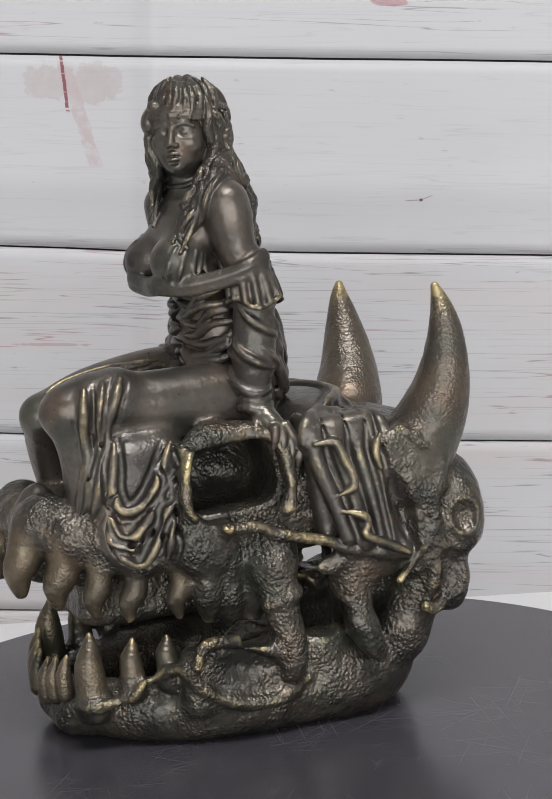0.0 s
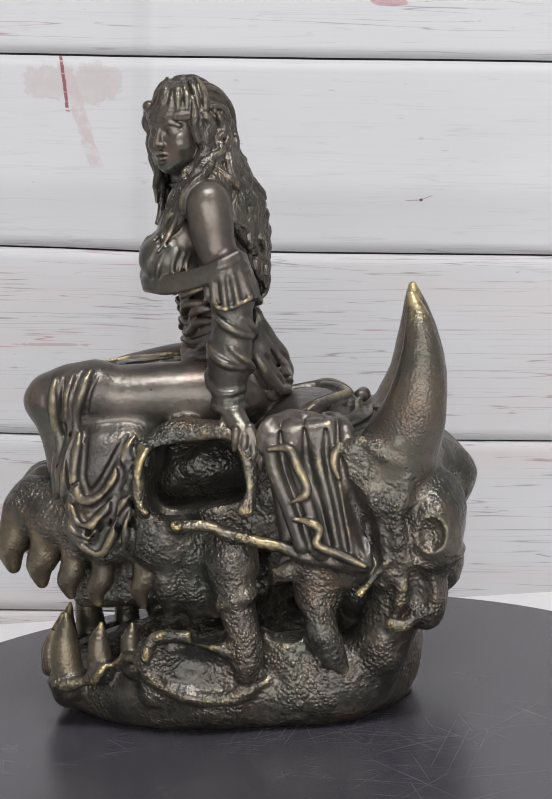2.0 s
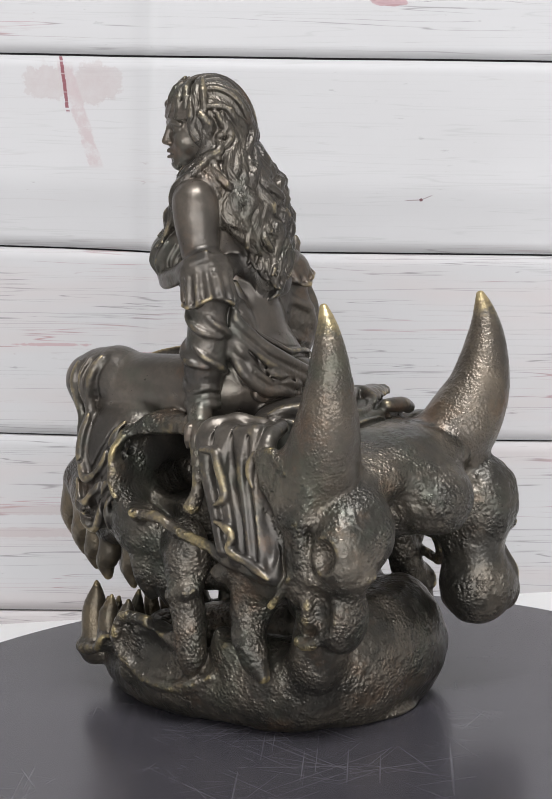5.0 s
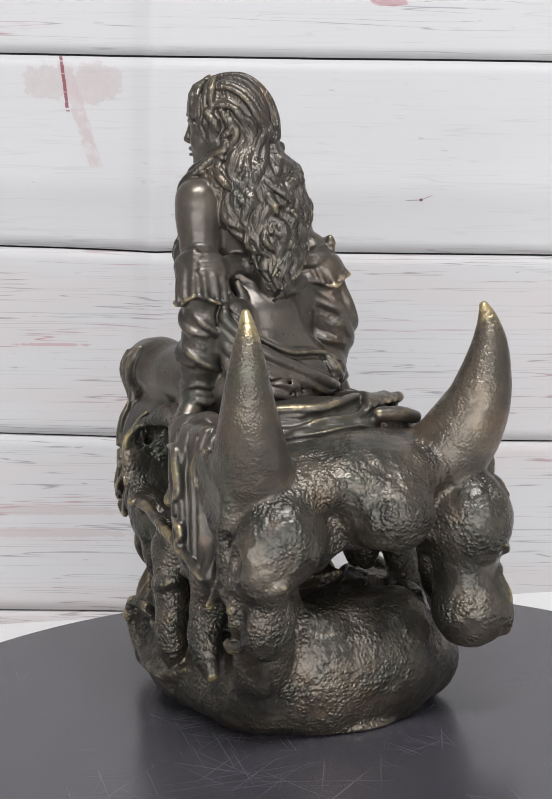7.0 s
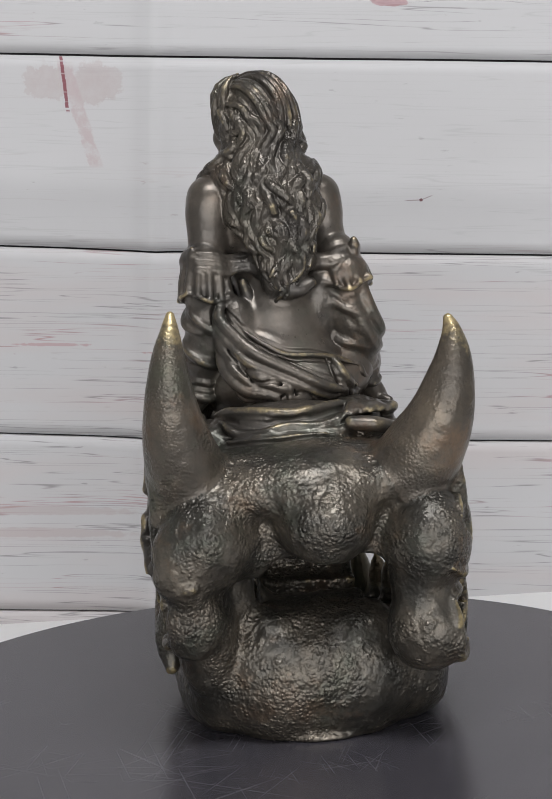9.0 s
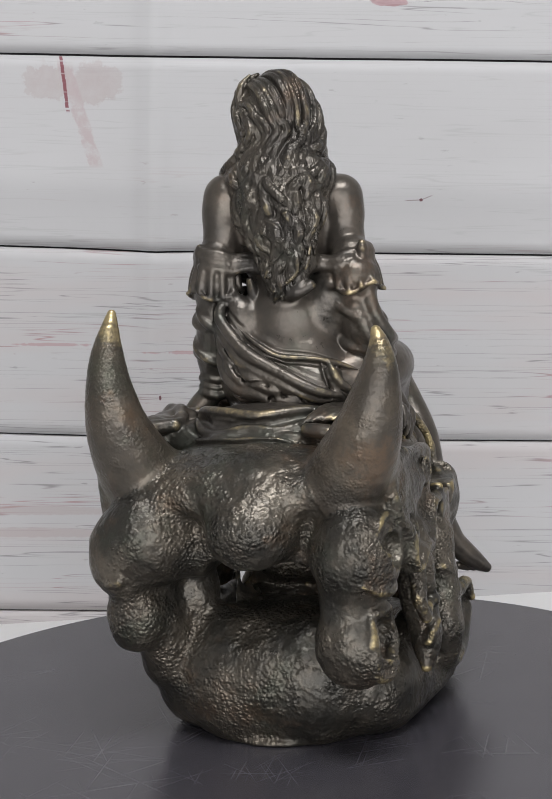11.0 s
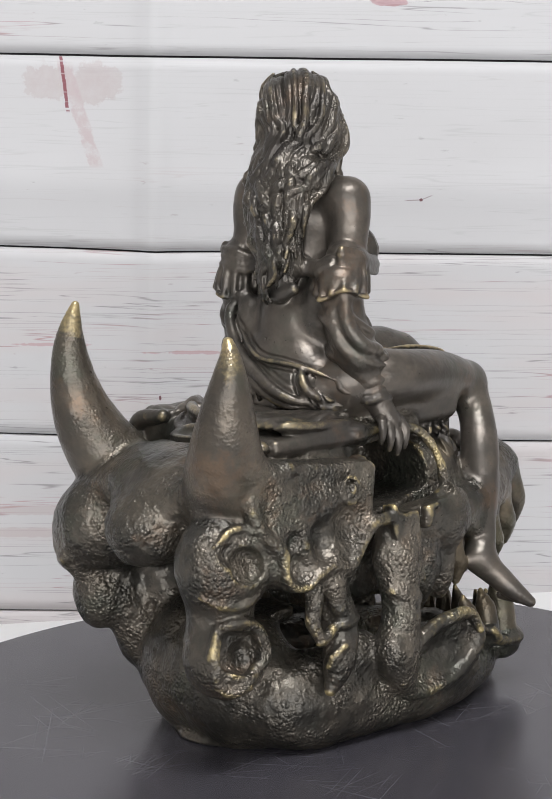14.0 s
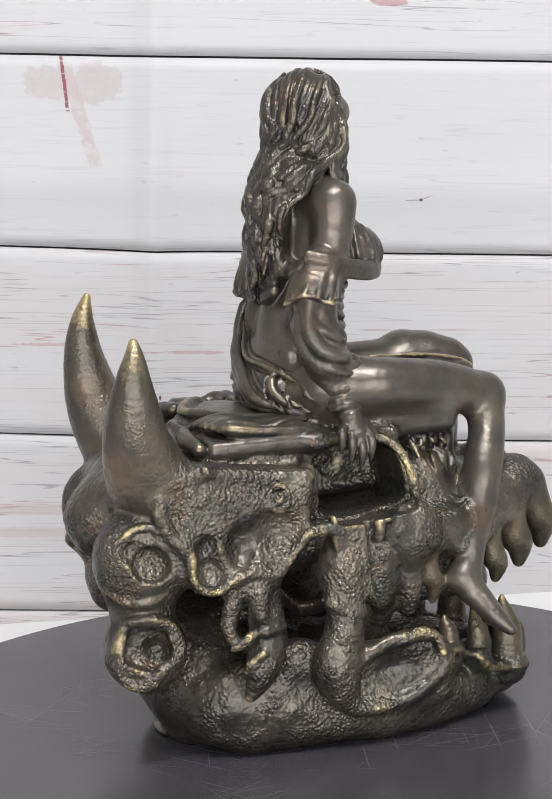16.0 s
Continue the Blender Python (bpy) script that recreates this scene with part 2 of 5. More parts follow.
def bulge(s, q):
    """How far the sheet stands off its plane: an upright fold, a level fold and slack."""
    out = 0.0052 * math.exp(-abs(s - FOLD) / 0.006) + 0.004 * math.exp(-abs(s - FOLD) / 0.03)
    out += 0.0028 * math.exp(-abs(q - 0.2245) / 0.012)
    return out + 0.0025 * noise.noise((s * 5, q * 5, 0.3))


def sag(s, q):
    """Droop of the sheet to the outer side of the fold."""
    drop = 0.019 * max(0.0, FOLD - s) * (1 if 0.0 < q < 0.26 else 0.25)
    return min(drop, 0.004) + 0.0005 * noise.noise((s * 14, q * 3, 1.1))


def board(q0, q1, gap):
    """One board: a thin panel whose face follows the folds of the sheet."""
    bm = bmesh.new()
    cols = sorted({-0.8, -0.6, -0.45, *[round(-0.3 + 0.006 * i, 4) for i in range(101)], 0.45, 0.6, 0.8})
    rows = 16
    grid = []
    for s in cols:
        line = []
        for j in range(rows + 1):
            q = q0 + gap + (q1 - q0 - 2 * gap) * j / rows
            line.append(bm.verts.new((s, -bulge(s, q), q + sag(s, q))))
        grid.append(line)
    for a, b in zip(grid, grid[1:]):
        for j in range(rows):
            bm.faces.new((a[j], b[j], b[j + 1], a[j + 1])).smooth = True
    edge = [e for e in bm.edges if e.is_boundary]
    made = bmesh.ops.extrude_edge_only(bm, edges=edge)["geom"]
    for v in made:
        if isinstance(v, bmesh.types.BMVert):
            v.co.y += 0.004
    bmesh.ops.recalc_face_normals(bm, faces=bm.faces[:])
    return bm


# panels and dark backing stand in for the sheet's printed boards and joints
for q0, q1 in zip(SEAMS, SEAMS[1:]):
    part("plank", board(q0, q1, 0.00065), BOARD, backdrop)
part("backing", box((-0.8, 0.0075, SEAMS[0]), (0.8, 0.012, SEAMS[-1])), GAP, backdrop, "dark backing added to show as the printed plank joint lines")

# ---- turntable ----
turntable = tagged(new("turntable"), "round glossy black turntable with fine scratches, turning on the table", "turntable")
part("disc", lathe([(0.195, -0.014), (0.2005, -0.0125), (0.202, -0.010), (0.202, -0.0025), (0.2010, -0.0008), (0.1995, 0.0)], 160), ACRYLIC, turntable, "scratched black acrylic disc")
part("base", lathe([(0.088, -0.045), (0.09, -0.043), (0.09, -0.016), (0.088, -0.014)], 96), RUBBER, turntable)

# ---- statue: a cast bronze, modelled as one solid in millimetres ----
KINDS = list(BRONZE)


def empty_field(step, low, high):
    """Distance grid for one piece of the casting."""
    size = ((np.array(high) - np.array(low)) / step).astype(int)
    return step, np.array(low, float), size, np.full(size, 30.0, np.float32), np.zeros(size, np.int8)


# the lower casting: skull, legs, skirt
STEP, LOW, SIZE, FIELD, SORT = empty_field(0.72, (-122, -112, -1.5), (140, 70, 201))


def blend(kind, k, low, high, dist, reach=12.0):
    """Join dist(x, y, z) to the solid inside the box low..high, or cut it out, with a soft seam of width k."""
    pad = reach if kind != "cut" else k + 2.5 * STEP
    i0 = np.maximum(((np.asarray(low) - pad - LOW) / STEP).astype(int), 0)
    i1 = np.minimum(((np.asarray(high) + pad - LOW) / STEP).astype(int) + 2, SIZE)
    if (i1 <= i0).any():
        return
    x, y, z = (np.arange(a, b, dtype=np.float32) * np.float32(STEP) + np.float32(l) for a, b, l in zip(i0, i1, LOW))
    d = dist(x[:, None, None], y[None, :, None], z[None, None, :])
    cell = tuple(slice(a, b) for a, b in zip(i0, i1))
    old = FIELD[cell]
    if kind == "cut":
        d = -d
        h = np.clip(0.5 - 0.5 * (d - old) / k, 0, 1)
        FIELD[cell] = d + (old - d) * h + k * h * (1 - h)
        return
    SORT[cell] = np.where(d < old, KINDS.index(kind), SORT[cell])
    h = np.clip(0.5 + 0.5 * (d - old) / k, 0, 1)
    FIELD[cell] = d + (old - d) * h - k * h * (1 - h)


def turned(p, rot):
    m = np.array(Euler([radians(a) for a in rot]).to_matrix())
    return lambda x, y, z: [m[0, i] * (x - p[0]) + m[1, i] * (y - p[1]) + m[2, i] * (z - p[2]) for i in range(3)]


def ball(kind, k, p, rad, rot=(0, 0, 0)):
    """An ellipsoid."""
    to, r = turned(p, rot), max(rad)

    def dist(x, y, z):
        u, v, w = to(x, y, z)
        a = np.sqrt((u / rad[0]) ** 2 + (v / rad[1]) ** 2 + (w / rad[2]) ** 2)
        b = np.sqrt((u / rad[0] ** 2) ** 2 + (v / rad[1] ** 2) ** 2 + (w / rad[2] ** 2) ** 2)
        return a * (a - 1) / np.maximum(b, 1e-5)

    blend(kind, k, np.subtract(p, r), np.add(p, r), dist)


def slab(kind, k, p, half, r, rot=(0, 0, 0)):
    """A box with rounded edges."""
    to, reach = turned(p, rot), math.sqrt(sum(h * h for h in half))

    def dist(x, y, z):
        q = [np.abs(c) - (h - r) for c, h in zip(to(x, y, z), half)]
        out = np.sqrt(sum(np.maximum(c, 0) ** 2 for c in q))
        return out + np.minimum(np.maximum(np.maximum(q[0], q[1]), q[2]), 0) - r

    blend(kind, k, np.subtract(p, reach), np.add(p, reach), dist)


def eased(pts):
    """A smooth line through the points."""
    if len(pts) < 3:
        return np.array(pts, np.float32)
    ctrl = [np.array(q, float) for q in pts]
    ctrl = [2 * ctrl[0] - ctrl[1], *ctrl, 2 * ctrl[-1] - ctrl[-2]]
    line = []
    for a, b, c, e in zip(ctrl, ctrl[1:], ctrl[2:], ctrl[3:]):
        n = max(1, min(8, round(np.linalg.norm((c - b)[:3]) / 2.5)))
        for i in range(n):
            t = i / n
            line.append(0.5 * (2 * b + (c - a) * t + (2 * a - 5 * b + 4 * c - e) * t * t + (3 * b - a - 3 * c + e) * t ** 3))
    line.append(ctrl[-2])
    return np.array(line, np.float32)


def tube(kind, k, pts, smooth=True):
    """A rounded limb through (x, y, z, radius) points."""
    pts = eased(pts) if smooth else pts
    pts[:, 3] = np.maximum(pts[:, 3], 0.5)

    reach = 12.0 if pts[:, 3].max() > 4 else 3.0

    def dist(x, y, z):
        best = np.full(np.broadcast(x, y, z).shape, 30.0, np.float32)
        axes = (x.ravel(), y.ravel(), z.ravel())
        for a, b in zip(pts, pts[1:]):
            e, pad = b[:3] - a[:3], max(a[3], b[3]) + reach + 2 * STEP
            (i0, i1), (j0, j1), (k0, k1) = ((np.searchsorted(c, min(a[n], b[n]) - pad), np.searchsorted(c, max(a[n], b[n]) + pad)) for n, c in enumerate(axes))
            if i0 >= i1 or j0 >= j1 or k0 >= k1:
                continue
            px, py, pz = x[i0:i1] - a[0], y[:, j0:j1] - a[1], z[:, :, k0:k1] - a[2]
            t = np.clip((px * e[0] + py * e[1] + pz * e[2]) / max(float(e @ e), 1e-6), 0, 1)
            d = np.sqrt((px - t * e[0]) ** 2 + (py - t * e[1]) ** 2 + (pz - t * e[2]) ** 2) - (a[3] + t * (b[3] - a[3]))
            near = best[i0:i1, j0:j1, k0:k1]
            np.minimum(near, d, out=near)
        return best

    blend(kind, k, (pts[:, :3] - pts[:, 3:]).min(0), (pts[:, :3] + pts[:, 3:]).max(0), dist, reach)


def field_at(p):
    """The distance to the solid at p, and the way out of it."""
    g = np.clip((np.asarray(p) - LOW) / STEP, 1.5, SIZE - 3.0)
    b = g.astype(int)
    w = g - b
    cube = FIELD[b[0] - 1:b[0] + 3, b[1] - 1:b[1] + 3, b[2] - 1:b[2] + 3]

    def tri(o):
        c = cube[1 + o[0]:3 + o[0], 1 + o[1]:3 + o[1], 1 + o[2]:3 + o[2]]
        c = c[0] * (1 - w[0]) + c[1] * w[0]
        c = c[0] * (1 - w[1]) + c[1] * w[1]
        return float(c[0] * (1 - w[2]) + c[1] * w[2])

    slope = np.array([tri((1, 0, 0)) - tri((-1, 0, 0)), tri((0, 1, 0)) - tri((0, -1, 0)), tri((0, 0, 1)) - tri((0, 0, -1))])
    return tri((0, 0, 0)), slope / max(np.linalg.norm(slope), 1e-6)


def fold(kind, k, pts, rise=0.3):
    """A ridge, fold or lock that lies on what is already there, rise radii above it."""
    line = eased(pts)
    for q in line:
        for _ in range(6):
            d, out = field_at(q[:3])
            if d > 20:
                break
            q[:3] -= np.clip(d - rise * q[3], -3, 3) * out
    # even out the jumps
    for _ in range(2):
        line[1:-1, :3] = 0.5 * line[1:-1, :3] + 0.25 * (line[:-2, :3] + line[2:, :3])
    fade = np.minimum(1, 0.35 + 0.25 * np.minimum(np.arange(len(line)), np.arange(len(line))[::-1]))
    line[:, 3] *= fade
    out = np.array([field_at(q[:3])[1] for q in line])
    tube(kind, k, line, False)
    return line, out


def pleat(kind, k, pts, rise=0.45, deep=0.75):
    """A crisp fold of cloth: a ridge with a groove along either side."""
    line = eased(pts)
    run = np.gradient(line[:, :3], axis=0)
    sides = []
    for q, way in zip(line, run):
        side = np.cross(way, field_at(q[:3])[1])
        sides.append(side / max(np.linalg.norm(side), 1e-6))
    fold(kind, k, pts, rise)
    for way in (-1, 1):
        groove = line.copy()
        groove[:, :3] += way * 1.75 * line[:, 3:] * np.array(sides)
        groove[:, 3] = np.maximum(deep * line[:, 3], 0.8)
        fold('cut', 0.8, groove, 0.1)


def weathered(kind, cell, depth, seed):
    """Uneven, hand-worked surface: soft random lumps of that cell size and depth on one kind of surface."""
    rng = np.random.default_rng(seed)
    coarse = rng.normal(0, 1, tuple((np.array(FIELD.shape) * STEP / cell).astype(int) + 3)).astype(np.float32)
    for ax in range(3):
        g = np.arange(FIELD.shape[ax]) * STEP / cell
        b = g.astype(int)
        w = (g - b).astype(np.float32)
        w = (w * w * (3 - 2 * w)).reshape([-1 if i == ax else 1 for i in range(3)])
        coarse = np.take(coarse, b, ax) * (1 - w) + np.take(coarse, b + 1, ax) * w
    near = (SORT == KINDS.index(kind)) & (np.abs(FIELD) < 5)
    FIELD[near] += depth * coarse[near]


def smoothed(f, n):
    """Box mean over 2n+1 cells along each axis."""
    for ax in range(3):
        c = np.cumsum(np.concatenate([np.repeat(np.take(f, [0], ax), n + 1, ax), f, np.repeat(np.take(f, [-1], ax), n, ax)], ax), axis=ax, dtype=np.float64)
        w = 2 * n + 1
        f = ((np.take(c, range(w, c.shape[ax]), ax) - np.take(c, range(0, c.shape[ax] - w), ax)) / w).astype(np.float32)
    return f


def evened(kind, n, low, high=999):
    """Smooth one kind of surface between two heights."""
    z = LOW[2] + STEP * np.arange(FIELD.shape[2])
    band = (SORT == KINDS.index(kind)) & (np.abs(FIELD) < 4) & ((z > low) & (z < high))[None, None, :]
    FIELD[band] = smoothed(np.clip(FIELD, -6, 6), n)[band]


def skin_of_field():
    """Surface of the solid: one vertex in each cell that it crosses, one quad for each grid edge that it crosses."""
    near = np.clip(FIELD, -6, 6)
    soft = smoothed(near, max(1, round(2.6 / STEP)))
    inside = FIELD < 0
    n = np.array(FIELD.shape)
    count = np.zeros(n - 1, np.int8)
    corners = [(i, j, k) for i in (0, 1) for j in (0, 1) for k in (0, 1)]
    for i, j, k in corners:
        count += inside[i:n[0] - 1 + i, j:n[1] - 1 + j, k:n[2] - 1 + k]
    cells = np.argwhere((count > 0) & (count < 8))
    value = np.stack([FIELD[tuple((cells + c).T)] for c in corners], 1)
    total, hits = np.zeros((len(cells), 3)), np.zeros(len(cells))
    for a in range(8):
        for b in range(a + 1, 8):
            ca, cb = np.array(corners[a]), np.array(corners[b])
            if np.abs(ca - cb).sum() != 1:
                continue
            va, vb = value[:, a], value[:, b]
            cross = (va < 0) != (vb < 0)
            t = np.where(cross, va / np.where(cross, va - vb, 1), 0)
            total += np.where(cross[:, None], ca + t[:, None] * (cb - ca), 0)
            hits += cross
    verts = (cells + total / hits[:, None]) * STEP + LOW
    index = np.full(n - 1, -1, np.int32)
    index[tuple(cells.T)] = np.arange(len(cells))
    quads = []
    for ax in range(3):
        u, v = (ax + 1) % 3, (ax + 2) % 3
        lo = [slice(None)] * 3
        hi = [slice(None)] * 3
        lo[ax], hi[ax] = slice(0, n[ax] - 1), slice(1, n[ax])
        flip = inside[tuple(lo)] != inside[tuple(hi)]
        e = np.argwhere(flip)
        e = e[(e[:, u] > 0) & (e[:, v] > 0) & (e[:, u] < n[u] - 1) & (e[:, v] < n[v] - 1)]
        du, dv = np.eye(3, dtype=int)[u], np.eye(3, dtype=int)[v]
        q = np.stack([index[tuple((e - s).T)] for s in (du + dv, dv, 0 * du, du)], 1)
        back = inside[tuple(e.T)]
        q[~back] = q[~back][:, ::-1]
        quads.append(q)
    quads = np.concatenate(quads)
    sort = SORT[tuple(np.minimum(np.rint((verts - LOW) / STEP).astype(int), n - 1).T)]

    def read(grid, p):
        g = np.clip((p - LOW) / STEP, 0, n - 1.001)
        b = g.astype(int)
        w = (g - b).astype(np.float32)
        out = 0
        for c in corners:
            k = np.prod(np.where(np.array(c) == 1, w, 1 - w), axis=1)
            out = out + k * grid[tuple((b + c).T)]
        return out

    # draw the vertices onto the surface
    for _ in range(2):
        e = 0.7 * STEP
        slope = np.stack([(read(FIELD, verts + e * a) - read(FIELD, verts - e * a)) / (2 * e) for a in np.eye(3)], 1)
        move = -read(FIELD, verts)[:, None] * slope / np.maximum((slope ** 2).sum(1), 0.2)[:, None]
        verts = verts + np.clip(move, -0.35 * STEP, 0.35 * STEP)
    # how far each vertex stands proud of the smoothed solid: rubbed edges
    return verts, quads, sort, read(soft, verts)


# upper skull: roof, cheeks, snout
slab('bone', 8, (-16, -15.5, 103), (50, 48, 26), 14, (0, 0, 0))
slab('bone', 10, (45, -15.5, 103), (30, 42, 20), 14, (0, 6, 0))
tube('bone', 8, [(60, 0.5, 96, 22), (88, -3.5, 90, 19), (106, -6.5, 84, 13)])
tube('bone', 8, [(60, -31.5, 96, 22), (88, -27.5, 90, 19), (106, -24.5, 84, 13)])
ball('bone', 8, (-20, -15.5, 122), (58, 38, 13), (0, 0, 0))
slab('bone', 6, (30, -15.5, 66), (64, 24, 18), 8, (0, 0, 0))
# rear of the skull: three bosses and horn roots
ball('bone', 3, (-79, -19.1, 101), (19, 20.5, 17.5), (0, 0, 0))
ball('bone', 6, (-70, 30.3, 96.3), (21, 19, 22), (0, 0, -20))
ball('bone', 6, (-70, -63.1, 90.1), (21, 19, 20), (0, 0, 20))
ball('bone', 8, (-60, -15.5, 115), (26, 55, 15), (0, 0, 0))
slab('bone', 8, (-58, -15.5, 95), (14, 53, 19), 12, (0, 0, 0))
tube('cut', 5, [(-86, 6, 116, 2), (-88, 5, 102, 4), (-86, 4, 88, 4)])
tube('cut', 5, [(-86, -43, 114, 2), (-89, -43, 102, 4), (-86, -43, 88, 4)])
# openings: mouth, throat, eye sockets
slab('cut', 3, (70, -15.5, 40), (60, 40, 9), 7, (0, 0, 0))
slab('cut', 4, (-66, -19.5, 70), (40, 27, 14), 9, (0, 0, 0))
slab('cut', 3, (-8, 20, 49.2), (9, 80, 8), 6, (0, 0, 0))
slab('cut', 2, (26.6, 20, 46.5), (8, 80, 4.5), 3, (0, 0, 0))
slab('cut', 1.5, (22.6, -82, 119), (21, 26, 18), 5, (0, -10, 0))
# horns
tube('horn', 4, [(-71, 41.5, 193.6, 2), (-72.9, 42.2, 186.4, 4.3), (-74.1, 43.5, 175.7, 7.2), (-73.7, 43.9, 162.2, 10), (-71, 43, 146.4, 13.2), (-66.1, 40.5, 132.5, 16), (-59, 36.3, 118.3, 18.5), (-56.2, 32.1, 108.4, 19)])
tube('horn', 4, [(-72.3, -76.5, 185, 2.2), (-72.8, -77.9, 178.4, 4.6), (-73.7, -77.7, 168.3, 7.8), (-73.8, -75, 155, 11.4), (-72.6, -70.6, 141.2, 14.6), (-68.7, -64.3, 128.8, 17.4), (-64.8, -58.4, 119.6, 18.5)])
# upper teeth and their gums
tube('bone', 5, [(108.4, 4, 104.2, 8.8), (114.4, 6, 99.2, 8)])
tube('bone', 5, [(108.4, -35, 104.2, 8.8), (114.4, -37, 99.2, 8)])
tube('tooth', 1, [(116.4, 6, 96.2, 7.2), (118.1, 5.7, 86.3, 8.2), (120.8, 5.5, 80.5, 6.8), (120.3, 5.1, 71.2, 3.4), (120.2, 5, 68.9, 0.9)])
tube('tooth', 1, [(116.4, -37, 96.2, 7.2), (118.1, -36.7, 86.3, 8.2), (120.8, -36.5, 80.5, 6.8), (120.3, -36.1, 71.2, 3.4), (120.2, -36, 68.9, 0.9)])
tube('bone', 5, [(93.6, 13, 95.7, 8.1), (99.6, 15, 90.7, 7.4)])
tube('bone', 5, [(93.6, -44, 95.7, 8.1), (99.6, -46, 90.7, 7.4)])
tube('tooth', 1, [(101.6, 15, 87.7, 6.7), (103.4, 14.7, 78.6, 7.5), (106.1, 14.5, 73.6, 6.3), (105.7, 14.1, 65.5, 3.1), (105.6, 14, 63.5, 0.9)])
tube('tooth', 1, [(101.6, -46, 87.7, 6.7), (103.4, -45.7, 78.6, 7.5), (106.1, -45.5, 73.6, 6.3), (105.7, -45.1, 65.5, 3.1), (105.6, -45, 63.5, 0.9)])
tube('bone', 5, [(80.6, 21, 87.7, 6.4), (86.6, 23, 82.7, 5.8)])
tube('bone', 5, [(80.6, -52, 87.7, 6.4), (86.6, -54, 82.7, 5.8)])
tube('tooth', 1, [(88.6, 23, 79.7, 5.2), (89.9, 22.8, 71.6, 5.9), (92.2, 22.5, 67.5, 4.9), (91.1, 22.1, 61, 2.4), (90.8, 22, 59.3, 0.9)])
tube('tooth', 1, [(88.6, -54, 79.7, 5.2), (89.9, -53.8, 71.6, 5.9), (92.2, -53.5, 67.5, 4.9), (91.1, -53.1, 61, 2.4), (90.8, -53, 59.3, 0.9)])
tube('bone', 5, [(65.5, 28, 85.7, 6.2), (71.5, 30, 80.7, 5.6)])
tube('bone', 5, [(65.5, -59, 85.7, 6.2), (71.5, -61, 80.7, 5.6)])
tube('tooth', 1, [(73.5, 30, 77.7, 5), (75.2, 29.8, 69.6, 5.7), (78, 29.5, 65.5, 4.8), (77.6, 29.1, 58.9, 2.4), (77.5, 29, 57.2, 0.9)])
tube('tooth', 1, [(73.5, -61, 77.7, 5), (75.2, -60.8, 69.6, 5.7), (78, -60.5, 65.5, 4.8), (77.6, -60.1, 58.9, 2.4), (77.5, -60, 57.2, 0.9)])
tube('bone', 5, [(46.4, 33, 85.7, 5.5), (52.4, 35, 80.7, 5)])
tube('bone', 5, [(46.4, -64, 85.7, 5.5), (52.4, -66, 80.7, 5)])
tube('tooth', 1, [(54.4, 35, 77.7, 4.5), (55.6, 34.8, 69.4, 5.1), (57.8, 34.5, 65.1, 4.2), (56.5, 34.1, 58.2, 2.1), (56.1, 34, 56.5, 0.9)])
tube('tooth', 1, [(54.4, -66, 77.7, 4.5), (55.6, -65.8, 69.4, 5.1), (57.8, -65.5, 65.1, 4.2), (56.5, -65.1, 58.2, 2.1), (56.1, -65, 56.5, 0.9)])
tube('bone', 4, [(43.6, 38, 85.5, 8), (43.7, 37, 66.5, 7), (43.2, 36, 56.7, 4)])
tube('bone', 4, [(43.6, -69, 85.5, 8), (43.7, -68, 66.5, 7), (43.2, -67, 56.7, 4)])
tube('bone', 3, [(33.4, 36, 84.4, 9), (32.5, 34, 62.6, 8), (32, 33, 52.8, 5)])
tube('bone', 3, [(33.4, -67, 84.4, 9), (32.5, -65, 62.6, 8), (32, -64, 52.8, 5)])
tube('bone', 3, [(22.2, 36, 81.3, 9), (22.1, 34, 64.3, 8), (22.7, 33, 53.4, 5)])
tube('bone', 3, [(22.2, -67, 81.3, 9), (22.1, -65, 64.3, 8), (22.7, -64, 53.4, 5)])
# snout shell that carries the gums
for m in (-1, 1):
    tube('bone', 7, [(x, -15.5 + m * (y + 15.5), z, r) for x, y, z, r in ((111, -6, 99, 10.5), (106, 6, 99, 11.5), (94, 15, 95, 11.5), (80, 22, 91, 11), (64, 29, 89, 10), (46, 34, 87, 9))])
# lower jaw ring
tube('bone', 8, [(94, -3.5, 14, 12), (76, 16.5, 13, 14), (40, 30.5, 14, 16), (0, 30.5, 15, 16.5), (-32, 22.5, 16, 18), (-46, 0.5, 20, 20)])
tube('bone', 8, [(94, -27.5, 14, 12), (76, -47.5, 13, 14), (40, -61.5, 14, 16), (0, -61.5, 15, 16.5), (-32, -53.5, 16, 18), (-46, -31.5, 20, 20)])
ball('bone', 7, (-44, -15.5, 27), (25, 46, 30), (0, 0, 0))
slab('bone', 8, (92, -15.5, 9), (14, 22, 8), 6, (0, 0, 0))
ball('bone', 4, (15, -15.5, 0), (78, 46, 7), (0, 0, 0))
tube('bone', 6, [(-60, 37.2, 72.1, 12), (-57, 34.5, 55, 13), (-50, 32.8, 34.2, 13)])
ball('bone', 6, (-42, 21.8, 62.9), (14, 11, 18), (0, 0, 0))
